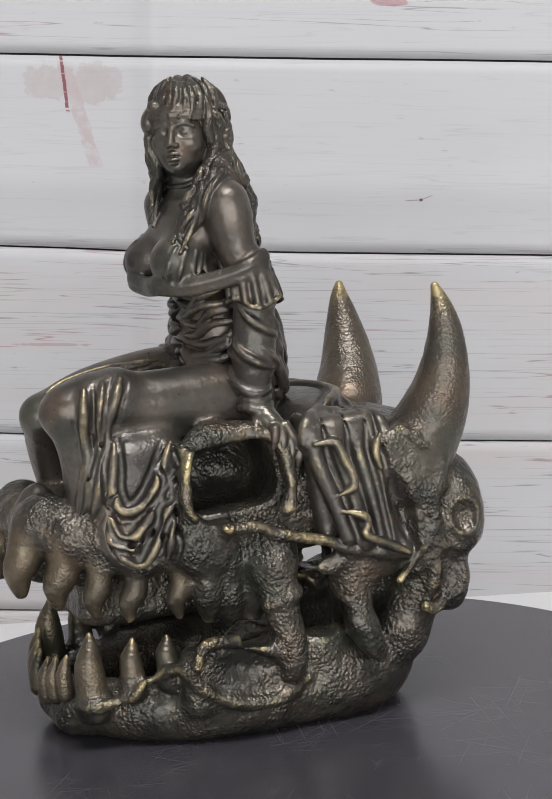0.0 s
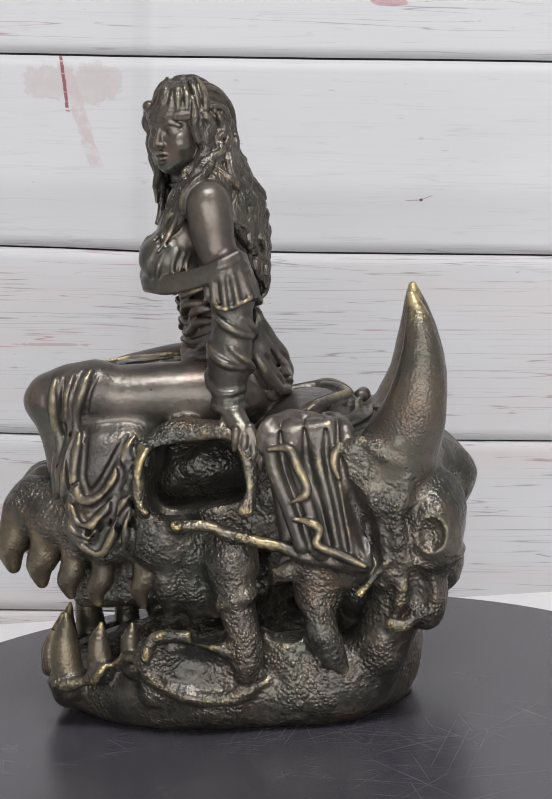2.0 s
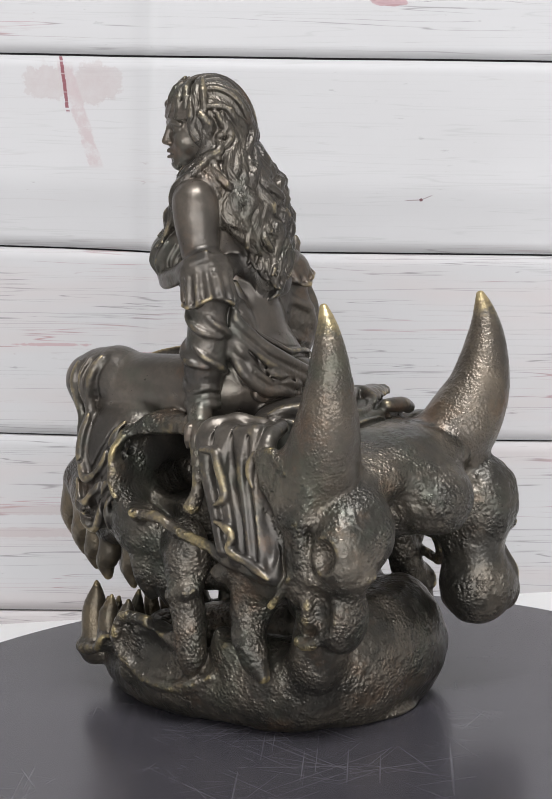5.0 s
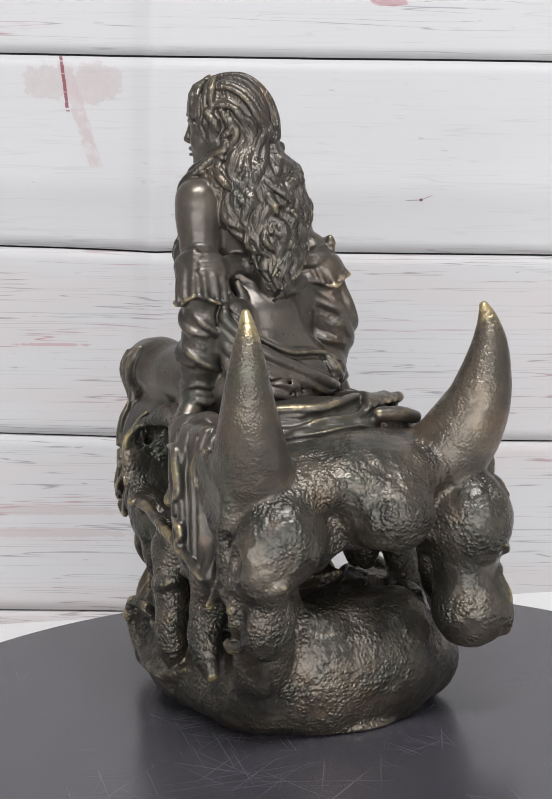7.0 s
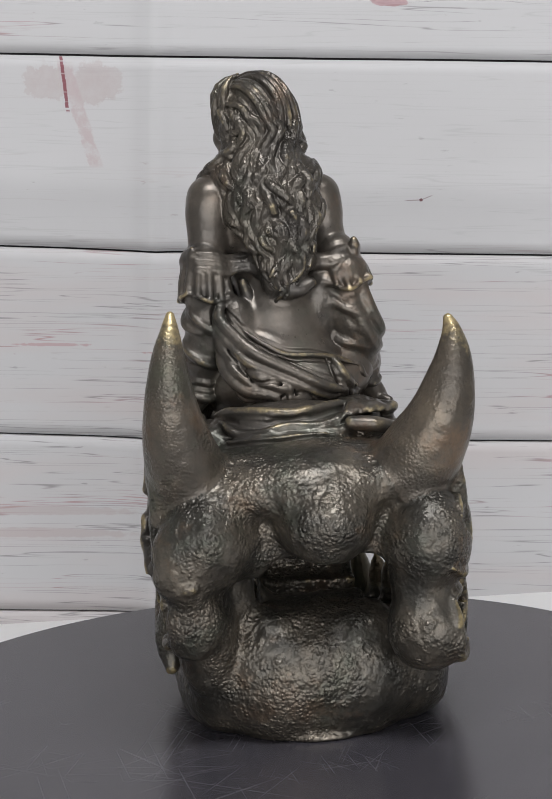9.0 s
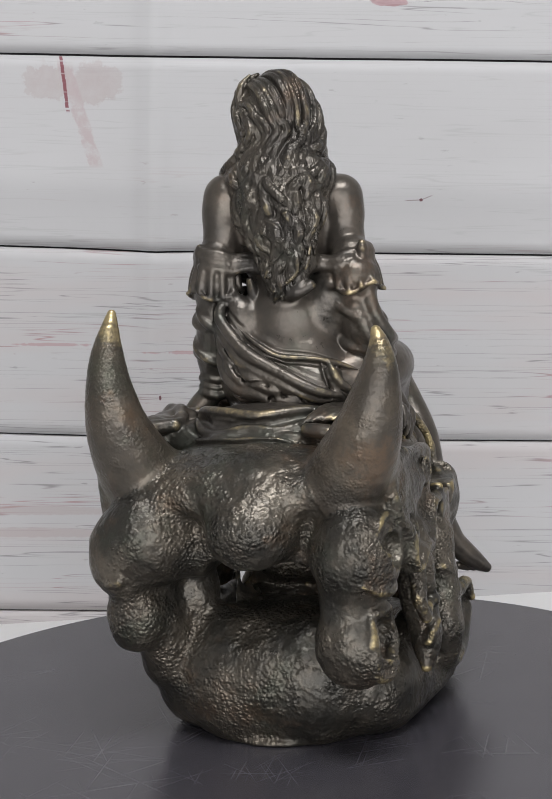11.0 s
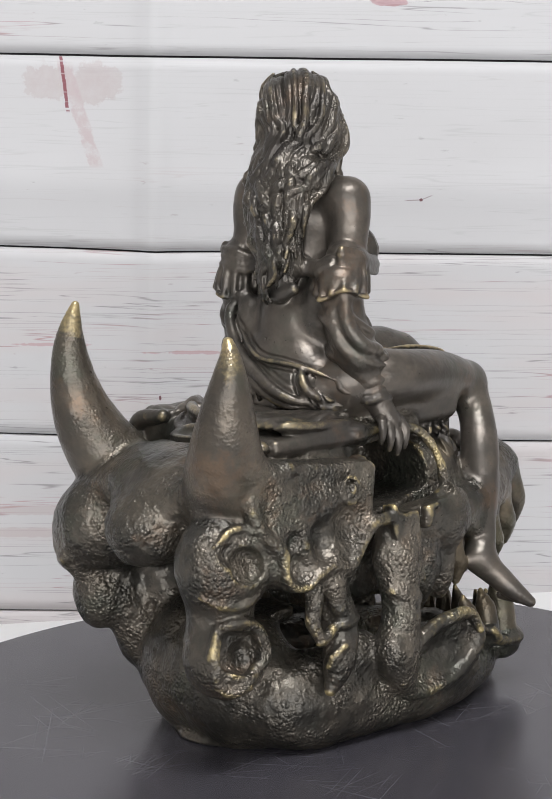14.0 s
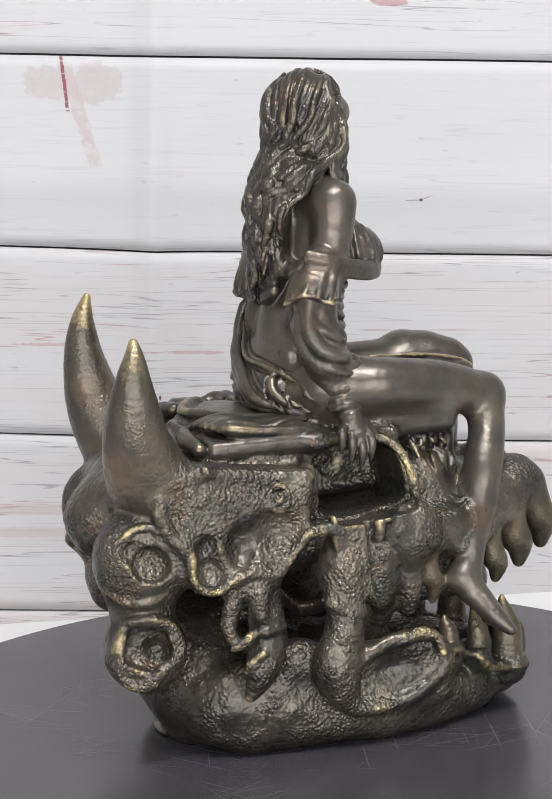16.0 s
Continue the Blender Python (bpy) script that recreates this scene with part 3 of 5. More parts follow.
# jaw flanks and the walls behind the hinges
slab('bone', 6, (34.5, 42, 29.9), (25, 6, 15), 5, (0, 2, 0))
slab('bone', 6, (34.5, -73, 29.9), (25, 6, 15), 5, (0, 2, 0))
ball('bone', 7, (-22, 28, 20.4), (34, 18, 21), (0, 0, 0))
ball('bone', 7, (-22, -59, 20.4), (34, 18, 21), (0, 0, 0))
ball('bone', 7, (-44, 6.5, 28), (20, 20, 30), (0, 0, 0))
ball('bone', 7, (-44, -37.5, 28), (20, 20, 30), (0, 0, 0))
ball('bone', 6, (-7.4, 36, 35.7), (14, 10, 13), (0, 0, 0))
ball('bone', 6, (-7.4, -67, 35.7), (14, 10, 13), (0, 0, 0))
# hollows in the jaw flanks
ball('cut', 2, (32.9, 60, 33.6), (25, 14, 10), (0, -4, 0))
ball('cut', 2, (32.9, -91, 33.6), (25, 14, 10), (0, -4, 0))
# lower teeth
tube('bone', 3, [(95.3, 22, 18.4, 8.6), (95.3, 22, 21.4, 8.1)])
tube('bone', 3, [(95.3, -53, 18.4, 8.6), (95.3, -53, 21.4, 8.1)])
tube('tooth', 1.2, [(95.3, 22, 22.4, 7.5), (96, 21, 36.9, 6.4), (94.7, 20.3, 47, 3), (94.6, 20, 51.3, 1.1)])
tube('tooth', 1.2, [(95.3, -53, 22.4, 7.5), (96, -52, 36.9, 6.4), (94.7, -51.3, 47, 3), (94.6, -51, 51.3, 1.1)])
tube('bone', 3, [(78.6, 30, 27, 6.4), (78.6, 30, 30, 6)])
tube('bone', 3, [(78.6, -61, 27, 6.4), (78.6, -61, 30, 6)])
tube('tooth', 1.2, [(78.6, 30, 31, 5.6), (78.9, 29, 39.6, 4.8), (77.5, 28.3, 45.6, 2.2), (77.3, 28, 48.1, 1.1)])
tube('tooth', 1.2, [(78.6, -61, 31, 5.6), (78.9, -60, 39.6, 4.8), (77.5, -59.3, 45.6, 2.2), (77.3, -59, 48.1, 1.1)])
tube('bone', 3, [(62.7, 34, 29.6, 6.2), (62.7, 34, 32.6, 5.8)])
tube('bone', 3, [(62.7, -65, 29.6, 6.2), (62.7, -65, 32.6, 5.8)])
tube('tooth', 1.2, [(62.7, 34, 33.6, 5.4), (63.6, 33, 41.1, 4.6), (62.5, 32.3, 46.3, 2.2), (62.5, 32, 48.5, 1.1)])
tube('tooth', 1.2, [(62.7, -65, 33.6, 5.4), (63.6, -64, 41.1, 4.6), (62.5, -63.3, 46.3, 2.2), (62.5, -63, 48.5, 1.1)])
tube('tooth', 1.2, [(104.7, 10, 23.1, 4.2), (105, 10, 31.7, 3.6), (103, 10, 40.1, 1)])
tube('tooth', 1.2, [(104.7, -41, 23.1, 4.2), (105, -41, 31.7, 3.6), (103, -41, 40.1, 1)])
tube('tooth', 1.2, [(107.3, 1, 20.5, 4.2), (107.6, 1, 29.2, 3.6), (105.6, 1, 37.7, 1)])
tube('tooth', 1.2, [(107.3, -32, 20.5, 4.2), (107.6, -32, 29.2, 3.6), (105.6, -32, 37.7, 1)])
tube('tooth', 1.2, [(109, -8, 17.9, 4.2), (109.3, -8, 26.7, 3.6), (107.2, -8, 35.3, 1)])
tube('tooth', 1.2, [(109, -23, 17.9, 4.2), (109.3, -23, 26.7, 3.6), (107.2, -23, 35.3, 1)])
# rims, cheek bars and pillars
tube('bone', 4, [(54.7, 51, 38.1, 2), (52.3, 50, 44.7, 2.6), (46.9, 50, 47.4, 2.9), (32.3, 49, 45.5, 3), (21.2, 50, 41.5, 3.4), (13.5, 50, 37.5, 3.4)])
tube('bone', 4, [(54.7, -82, 38.1, 2), (52.3, -81, 44.7, 2.6), (46.9, -81, 47.4, 2.9), (32.3, -80, 45.5, 3), (21.2, -81, 41.5, 3.4), (13.5, -81, 37.5, 3.4)])
fold('bone', 4, [(75.6, 44, 30.3, 2.2), (68.1, 46, 37, 2.2), (62.5, 50, 34.1, 2.4), (54.8, 52, 29, 2.2), (40.6, 54, 19.8, 2.6), (18.1, 54, 16.7, 3), (1.8, 54, 25.1, 2.6)])
fold('bone', 4, [(75.6, -75, 30.3, 2.2), (68.1, -77, 37, 2.2), (62.5, -81, 34.1, 2.4), (54.8, -83, 29, 2.2), (40.6, -85, 19.8, 2.6), (18.1, -85, 16.7, 3), (1.8, -85, 25.1, 2.6)])
fold('bone', 2.5, [(103.2, 22, 20.5, 2), (94.4, 30, 20.5, 2.2), (82.3, 36, 23, 2.2), (75.6, 44, 30.3, 2)])
fold('bone', 2.5, [(103.2, -53, 20.5, 2), (94.4, -61, 20.5, 2.2), (82.3, -67, 23, 2.2), (75.6, -75, 30.3, 2)])
tube('bone', 2.5, [(14.4, 44, 78.1, 9), (12.8, 46, 59.8, 8), (10.3, 48, 43.8, 7.6), (9.5, 49, 34.6, 7), (10.6, 49, 28.1, 4.5)])
tube('bone', 2.5, [(14.4, -75, 78.1, 9), (12.8, -77, 59.8, 8), (10.3, -79, 43.8, 7.6), (9.5, -80, 34.6, 7), (10.6, -80, 28.1, 4.5)])
ball('bone', 2, (12.6, 48, 62.7), (10, 7, 5), (0, 20, 0))
ball('bone', 2, (12.6, -79, 62.7), (10, 7, 5), (0, 20, 0))
tube('bone', 2.5, [(-22.1, 42, 70.6, 7), (-22.7, 46, 51.7, 8), (-26.5, 49, 40.6, 7), (-32.7, 50, 29.4, 3)])
tube('bone', 2.5, [(-22.1, -73, 70.6, 7), (-22.7, -77, 51.7, 8), (-26.5, -80, 40.6, 7), (-32.7, -81, 29.4, 3)])
tube('bone', 2, [(49, 42, 129.9, 2), (52.3, 46, 122.4, 1.8), (53.9, 47, 110.1, 1.8), (50.7, 48, 103.9, 1.9), (44.4, 48, 103.6, 1.9), (39.5, 49, 103.5, 2)])
tube('bone', 3, [(39.5, 50, 103.2, 2), (36.9, 49, 98, 3), (22.4, 50, 96.2, 2.4), (15.8, 50, 93, 2.6), (7, 51, 90.4, 2.5), (-8.5, 52, 86.5, 2.6), (-19.4, 53, 81.6, 2.8), (-45, 54, 75.9, 2.5)])
ball('bone', 5, (45.4, 42, 91.2), (14, 7, 14), (0, 0, 0))
ball('bone', 5, (45.4, -73, 91.2), (14, 7, 14), (0, 0, 0))
ball('bone', 5, (14.3, 42, 79.9), (12, 8, 17), (0, 0, 0))
ball('bone', 5, (14.3, -73, 79.9), (12, 8, 17), (0, 0, 0))
ball('bone', 0.8, (36.8, 51.5, 98.4), (2.8, 2.2, 2.8), (0, 0, 0))
ball('cut', 0.6, (36.8, 54, 98.9), (1.2, 2.2, 1.2), (0, 0, 0))
ball('bone', 4, (-23.9, 48, 76.7), (20, 4, 6), (0, 10, 0))
tube('bone', 5, [(45.8, 34, 130.1, 6), (38.4, 30, 134.2, 7), (27, 30, 134.5, 7), (14.5, 34, 133.5, 6), (6.9, 38, 127.3, 5), (5, 42, 114.1, 4.4), (6.9, 45, 102.2, 4)])
ball('bone', 5, (51.8, 36, 113.5), (6, 11, 20), (0, 0, 0))
# left rear: flared plate and cheek knobs
slab('bone', 4, (-52.6, 46, 80.2), (9, 5, 15), 4, (0, 25, 0))
ball('bone', 5, (-35.2, 45, 71.7), (18, 7, 8), (0, 12, 0))
ball('bone', 5, (-23.5, 42, 63.5), (11, 8, 13), (0, 0, 0))
tube('bone', 3, [(-40, 50, 130.1, 2.2), (-46.7, 52, 132.1, 2.4), (-51.4, 53, 128.8, 2.4), (-54.1, 53, 124.8, 2), (-61.8, 53, 122.5, 2.6), (-65.7, 52, 117.5, 2.8), (-61.6, 53, 103.1, 2.6), (-59.6, 53, 84.9, 2.2), (-52.9, 53, 76.1, 2), (-42.2, 53, 64, 2)])
slab('bone', 4, (-52.5, 48, 115.3), (14, 6, 17), 4, (0, 8, 0))
slab('bone', 4, (-56.7, 49, 91.1), (6, 5, 22), 3, (0, 10, 0))
ball('cut', 2, (-44, 58, 93.9), (7, 12, 21), (0, 10, 0))
ball('bone', 5, (-76.1, 42, 88.3), (13, 15, 20), (0, 0, 0))
ball('cut', 1.5, (-74.2, 60, 90.2), (8, 9, 9), (0, 0, 0))
tube('bone', 3, [(-59.9, 52, 79.6, 2.6), (-71.2, 50, 74.7, 3), (-83.4, 44, 77.8, 3.6), (-87.1, 40, 79.2, 2)])
ball('bone', 5, (-70.5, 40, 60), (11, 13, 17), (0, 0, 0))
ball('cut', 1.5, (-67.9, 56, 63.9), (9, 8, 12), (0, 0, 0))
fold('bone', 3, [(-60, 48, 72.1, 3), (-60.4, 51, 63.5, 3), (-56.5, 51, 50.9, 3)])
tube('bone', 2, [(-55.5, 51, 49.4, 2.6), (-60.9, 51, 48.3, 2.8), (-70.7, 46, 54.5, 3)])
# right rear: flared plate, ringed boss, cheek knobs
tube('bone', 3, [(-65.5, -76, 123.6, 2.4), (-57.5, -78, 125.7, 2.4), (-50.9, -78, 126.1, 2.6), (-46.4, -78, 128.5, 2.6)])
tube('bone', 3, [(-66.7, -77, 121.1, 2.4), (-67.2, -79, 113.9, 2.4), (-62.9, -81, 102.9, 2.4), (-55.1, -83, 94.7, 2.6), (-53.8, -84, 84.9, 2.6), (-49.7, -84, 79.6, 2.4), (-44.3, -84, 78.7, 2.2), (-37.4, -84, 81.9, 2), (-30.4, -83, 84.5, 2.2), (-19.1, -82, 81.6, 2.2), (-12.9, -81, 87.1, 2.2), (-4.1, -80, 97.1, 2.4), (9.9, -79, 99, 2.2), (27.7, -78, 104.3, 2.2)])
slab('bone', 5, (-33.6, -71, 110.8), (34, 8, 18), 4, (0, 8, 0))
slab('bone', 5, (-35.1, -74, 98.2), (24, 7, 20), 4, (0, 12, 0))
slab('bone', 5, (-39.7, -76, 85.8), (13, 6, 11), 4, (0, 10, 0))
ball('cut', 2, (-47.5, -86, 97.8), (5, 8, 6), (0, 30, 0))
ball('cut', 3, (-46.9, -88, 87.2), (7, 9, 8), (0, 0, 0))
ball('cut', 3, (-32.6, -86, 96.5), (8, 9, 10), (0, 0, 0))
ball('cut', 4, (-16.7, -84, 100.4), (11, 8, 10), (0, 0, 0))
tube('bone', 0.8, [(-10.7, -80.3, 114.1, 1.5), (-11.8, -80.3, 110.9, 1.5), (-14.1, -80.3, 109.2, 1.5), (-16.8, -80.3, 109.5, 1.5), (-18.9, -80.3, 111.7, 1.5), (-19.5, -80.3, 115, 1.5), (-18.5, -80.3, 118.1, 1.5), (-16.2, -80.3, 119.9, 1.5), (-13.5, -80.3, 119.6, 1.5), (-11.4, -80.3, 117.4, 1.5), (-10.7, -80.3, 114.1, 1.5)])
ball('bone', 0.8, (-15.1, -80, 114.7), (3.2, 3, 3.2), (0, 0, 0))
ball('cut', 0.6, (-15.9, -83.2, 115.4), (1.4, 1.8, 1.4), (0, 0, 0))
ball('bone', 0.8, (32.3, -79, 101.2), (3.2, 2.4, 3.2), (0, 0, 0))
ball('cut', 0.6, (31.4, -82, 102), (1.3, 2.2, 1.3), (0, 0, 0))
fold('bone', 2.5, [(5.3, -66, 132.5, 2.6), (5, -70, 119.8, 2.6), (3.3, -73, 104.9, 2.6)])
fold('bone', 2, [(43.9, -58, 135.2, 2), (46.5, -63, 125.5, 1.8), (48.2, -70, 112.9, 1.8), (47.6, -73, 105.6, 2), (38.8, -76, 103.8, 2.2)])
slab('bone', 4, (17.2, -72, 88.4), (7, 4, 18), 3, (0, 0, 0))
slab('bone', 4, (30.4, -70, 83), (8, 5, 18), 4, (0, 0, 0))
tube('bone', 3, [(43.4, -72, 100.2, 5), (45.1, -68, 83.2, 4), (47.2, -64, 72.8, 4)])
ball('bone', 4, (-75, -64, 90.7), (19, 17, 22), (0, 0, 0))
ball('cut', 1.5, (-72, -83, 92), (9, 12, 8), (0, 25, 0))
ball('cut', 1.5, (-80, -84, 98), (7, 8, 6), (0, -30, 0))
fold('bone', 1.5, [(-84.7, -75, 100.8, 1.8), (-75.8, -76, 106.6, 1.8), (-64.8, -75, 104, 1.8)])
fold('bone', 2, [(-88.4, -70, 81.4, 2), (-77.6, -75, 76.9, 2.2), (-66.4, -75, 79.9, 2)])
ball('bone', 5, (-73.5, -62, 50.6), (18, 18, 19), (0, 0, 0))
tube('bone', 5, [(-72.9, -60, 86.2, 15), (-73.3, -60, 63.7, 14)])
slab('cut', 1.5, (-76, -80, 55), (9, 11, 9), 4, (0, 20, 0))
ball('cut', 1.5, (-71, -76, 52), (7, 9, 8), (0, 0, 0))
fold('bone', 2.5, [(-85, -73, 66.2, 2), (-73.9, -75, 67.1, 2), (-62.5, -74, 62.5, 2), (-61.4, -73, 49.7, 2.2), (-71, -74, 41.2, 2.4), (-82.8, -72, 41, 2.2), (-86.6, -72, 52.8, 2.2), (-85, -73, 66.2, 2)])
tube('bone', 3, [(-37, -80, 73.1, 4), (-40.5, -82, 60.6, 3), (-37.8, -83, 53.8, 2.5)])
tube('bone', 3, [(-26.9, -80, 74.1, 5.5), (-25.8, -82, 63.2, 3.5), (-20.2, -81, 57.8, 2.2)])
fold('bone', 1.5, [(-40.4, -84, 51.8, 1.8), (-34.7, -84, 54.1, 2), (-28.8, -84, 58.5, 2), (-18.1, -80, 58.2, 2)])
fold('bone', 2.5, [(-41.8, -83, 43.2, 2.2), (-35.4, -84, 41.5, 2), (-25.6, -82, 47.5, 3)])
tube('bone', 3, [(11.6, -76, 62.7, 7), (11.1, -79, 53.3, 7.6), (5.2, -80, 38.4, 9.5), (7.7, -80, 28.9, 8), (12.3, -80, 20.2, 4)])
slab('bone', 1.5, (16.2, -77, 85.1), (7.5, 4.5, 19), 1.5, (0, -4, 0))
ball('bone', 1.5, (13, -78, 65.3), (9, 6, 3.4), (0, -14, 0))
ball('bone', 3, (30.4, -72, 74.3), (8, 7, 17), (0, 0, 0))
tube('bone', 1.5, [(27.4, -79, 104.5, 2.4), (29.3, -79, 96.4, 2.6), (28.7, -78, 91.8, 2.2)])
ball('bone', 3, (37.9, -74, 96.7), (8, 5, 9), (0, 0, 0))
# openings made good: right window, left socket, mouth gaps
slab('cut', 1.5, (28.5, -60, 114), (20, 46, 14), 5, (0, -5, 0))
slab('bone', 3, (26, -42, 133), (22, 14, 3.4), 3, (8, 0, 0))
tube('bone', 2, [(8.6, -58, 132, 2.2), (26, -56, 132.5, 2), (42, -60, 129.5, 2.2), (48.5, -66, 117, 2), (50, -67, 104, 2), (42, -72, 101, 2)])
slab('cut', 2.5, (28.6, 34, 116.3), (22, 40, 15.5), 10, (0, 5, 0))
ball('cut', 3, (28, 2, 114), (20, 14, 14), (0, 0, 0))
slab('cut', 3, (-8, 20, 49.2), (9, 80, 8), 6, (0, 0, 0))
slab('cut', 2, (26.6, 20, 47), (7, 80, 4), 3, (0, 0, 0))
slab('cut', 4, (-44, -19.5, 70), (60, 26, 13), 9, (0, 0, 0))
# hips, thighs, legs and feet
ball('skin', 8, (10.2, -12.3, 149.6), (20, 31, 18), (0, 0, 0))
tube('skin', 6, [(16.9, 8, 149.6, 16), (42.4, 12, 150.6, 14.5), (67.7, 14, 150.8, 14.2), (90.7, 14, 152.2, 12.5), (98.4, 12, 150.4, 9.5)])
tube('skin', 6, [(19.8, -40, 153.3, 15), (40.7, -48.9, 153.5, 12.5), (71.6, -42, 149.3, 11.5), (95.4, -34.5, 142.1, 10)])
tube('skin', 4, [(95.4, -34.5, 142.1, 9.5), (93.1, -44, 127, 8.4), (87.2, -52, 110.2, 9), (80.9, -58, 90.9, 7.4), (75.8, -64, 75.3, 6), (72.5, -66, 66.8, 6.5)])
tube('skin', 4, [(70.1, -66, 65.9, 7), (75.8, -71, 58.2, 6), (81, -78, 50.2, 4.6), (86, -83, 44.8, 2.6)])
tube('skin', 0.8, [(81.2, -79, 48.6, 2), (86, -83, 44.1, 1.5)])
tube('skin', 0.8, [(80.7, -76, 48.1, 2), (85, -80, 44.4, 1.5)])
tube('skin', 0.8, [(80.2, -73, 47.7, 2), (84, -77, 44.7, 1.5)])
tube('skin', 0.8, [(79.6, -70, 47.2, 2), (83, -74, 45, 1.5)])
tube('skin', 3, [(100.7, -6, 101.8, 6), (105.5, -12, 109.4, 6.5), (110.6, -14, 107.3, 4)])
tube('tooth', 2.5, [(62.9, -47, 113, 9), (65, -49, 100.3, 8), (68.9, -52, 88.7, 6.5), (73, -54, 76.9, 2)])
# skirt over the left leg
tube('cloth', 5, [(94.4, 14, 149.3, 11), (91.7, 14, 132.7, 9), (90.5, 13, 118.3, 8.5), (89.6, 13, 105.1, 8)])
tube('cloth', 3, [(83.6, 16, 153.7, 13.4), (74.3, 16, 154.3, 14.2)])
ball('cloth', 6, (70.7, 23, 116.7), (21, 15, 24), (0, 0, 0))
ball('cloth', 6, (58.8, 20, 124.8), (12, 14, 16), (0, 0, 0))
ball('cloth', 6, (71.9, 29, 95.7), (17, 12, 16), (0, 0, 0))
slab('cloth', 6, (69.5, 8, 130.3), (24, 14, 16), 8, (0, 0, 0))
pleat('cloth', 1.4, [(82.1, 27, 163.4, 2.4), (84.9, 31, 151.5, 2.4), (86.9, 28, 132.7, 2.4), (89.8, 26, 113.8, 2.4), (93.9, 22, 106.1, 2.4)], 0.3, 0.4)
pleat('cloth', 1.4, [(74, 27, 165.2, 2.4), (79, 32, 153.7, 2.4), (82.1, 30, 135, 2.4), (84.9, 28, 116.2, 2.4), (88.7, 26, 104.3, 2.4)], 0.3, 0.4)
pleat('cloth', 1.4, [(89.4, 24, 159.9, 2.4), (92.1, 27, 144.4, 2.4), (92, 26, 127.9, 2.4), (95.4, 20, 107, 2.4)], 0.3, 0.4)
pleat('cloth', 1.4, [(80.2, 32, 137.6, 2.4), (82.3, 34, 121.9, 2.4), (80.4, 36, 108.3, 2.4), (71.6, 37, 109.1, 2.4), (62.9, 36, 121.1, 2.4), (55.4, 32, 133.8, 2.4)])
pleat('cloth', 1.4, [(84.7, 33, 114.9, 2.4), (84.6, 37, 101.8, 2.4), (79.7, 39, 95.4, 2.4), (70.9, 40, 101.6, 2.4), (62, 38, 116.8, 2.4), (52, 34, 132.8, 2.4)])
pleat('cloth', 1.4, [(84.6, 35, 103.7, 2.4), (84, 39, 92.9, 2.4), (79.4, 41, 91.2, 2.4), (71.3, 41, 94.9, 2.4), (64.9, 40, 105.9, 2.4), (56.6, 38, 123.4, 2.4)])
pleat('cloth', 1.4, [(84, 37, 94.8, 2.4), (79.9, 40, 85.9, 2.4), (73.2, 41, 83.8, 2.4), (66.8, 42, 92.5, 2.4), (62.1, 41, 105.9, 2.4), (50.9, 36, 131.9, 2.4)])
pleat('cloth', 1.4, [(59.8, 40, 107.9, 2.4), (61.6, 43, 99.4, 2.4), (59.8, 43, 92.8, 2.4), (62.1, 41, 86.2, 2.4)])
# skirt cloth under the right thigh
slab('cloth', 6, (50, -36, 137), (28, 15, 8), 6, (0, 0, 0))
slab('cloth', 6, (48, -4, 138), (34, 22, 8), 6, (0, 0, 0))
slab('cloth', 5, (67, -34, 120.9), (12, 10, 12), 6, (0, 0, 0))
pleat('cloth', 1.2, [(55.6, -44, 131.9, 2), (57, -47, 121.8, 2.4), (59, -47, 112.3, 2)])
pleat('cloth', 1.2, [(60.4, -44, 131.4, 2), (61.8, -47, 121.3, 2.4), (63.8, -47, 111.8, 2)])
pleat('cloth', 1.2, [(65.2, -44, 130.9, 2), (66.6, -47, 120.8, 2.4), (68.6, -47, 111.2, 2)])
pleat('cloth', 1.2, [(70.1, -44, 130.5, 2), (71.4, -47, 120.3, 2.4), (73.4, -47, 110.7, 2)])
pleat('cloth', 1.2, [(40.3, -22, 166.5, 1.8), (65.4, -20, 165.4, 2), (87.8, -16, 163.9, 2), (98.2, -14, 155.5, 1.8)])
pleat('cloth', 1.2, [(39.4, -25, 165.7, 1.8), (64.3, -23, 164.4, 2), (86.6, -19, 162.2, 2), (97.1, -17, 155.1, 1.8)])
pleat('cloth', 1.2, [(38.4, -28, 165, 1.8), (63.2, -26, 163.5, 2), (85.5, -22, 160.5, 2), (95.9, -20, 154.6, 1.8)])
pleat('cloth', 1.2, [(37.4, -31, 164.3, 1.8), (62.2, -29, 162.5, 2), (84.3, -25, 158.9, 2), (94.8, -23, 154.1, 1.8)])
# cloth hanging over the rear of the skull
slab('cloth', 6, (-22, 42, 112.7), (17, 6, 28), 5, (0, 6, 0))
slab('cloth', 6, (-32, 44, 98.6), (10, 6, 20), 4, (0, 12, 0))
slab('cloth', 6, (-17.5, 28, 131.4), (16, 20, 6), 5, (0, 0, 0))
for f, r in ((0.0, 3.6), (0.3, 4.6), (0.62, 3.2), (0.82, 3.0), (1.0, 4.0)):
    x0, x1, low = -6 - 33 * f, -18 - 27 * f, 87 - 9 * f
    tube('cloth', 1.8, [(x0 * 0.9, 30, 138.5, r * 0.8), (x0, 44, 135.5, r), (x0 - 1, 48.5, 122, r), (0.45 * x0 + 0.55 * x1, 51, 105, r), (x1, 53.5, low, r)])
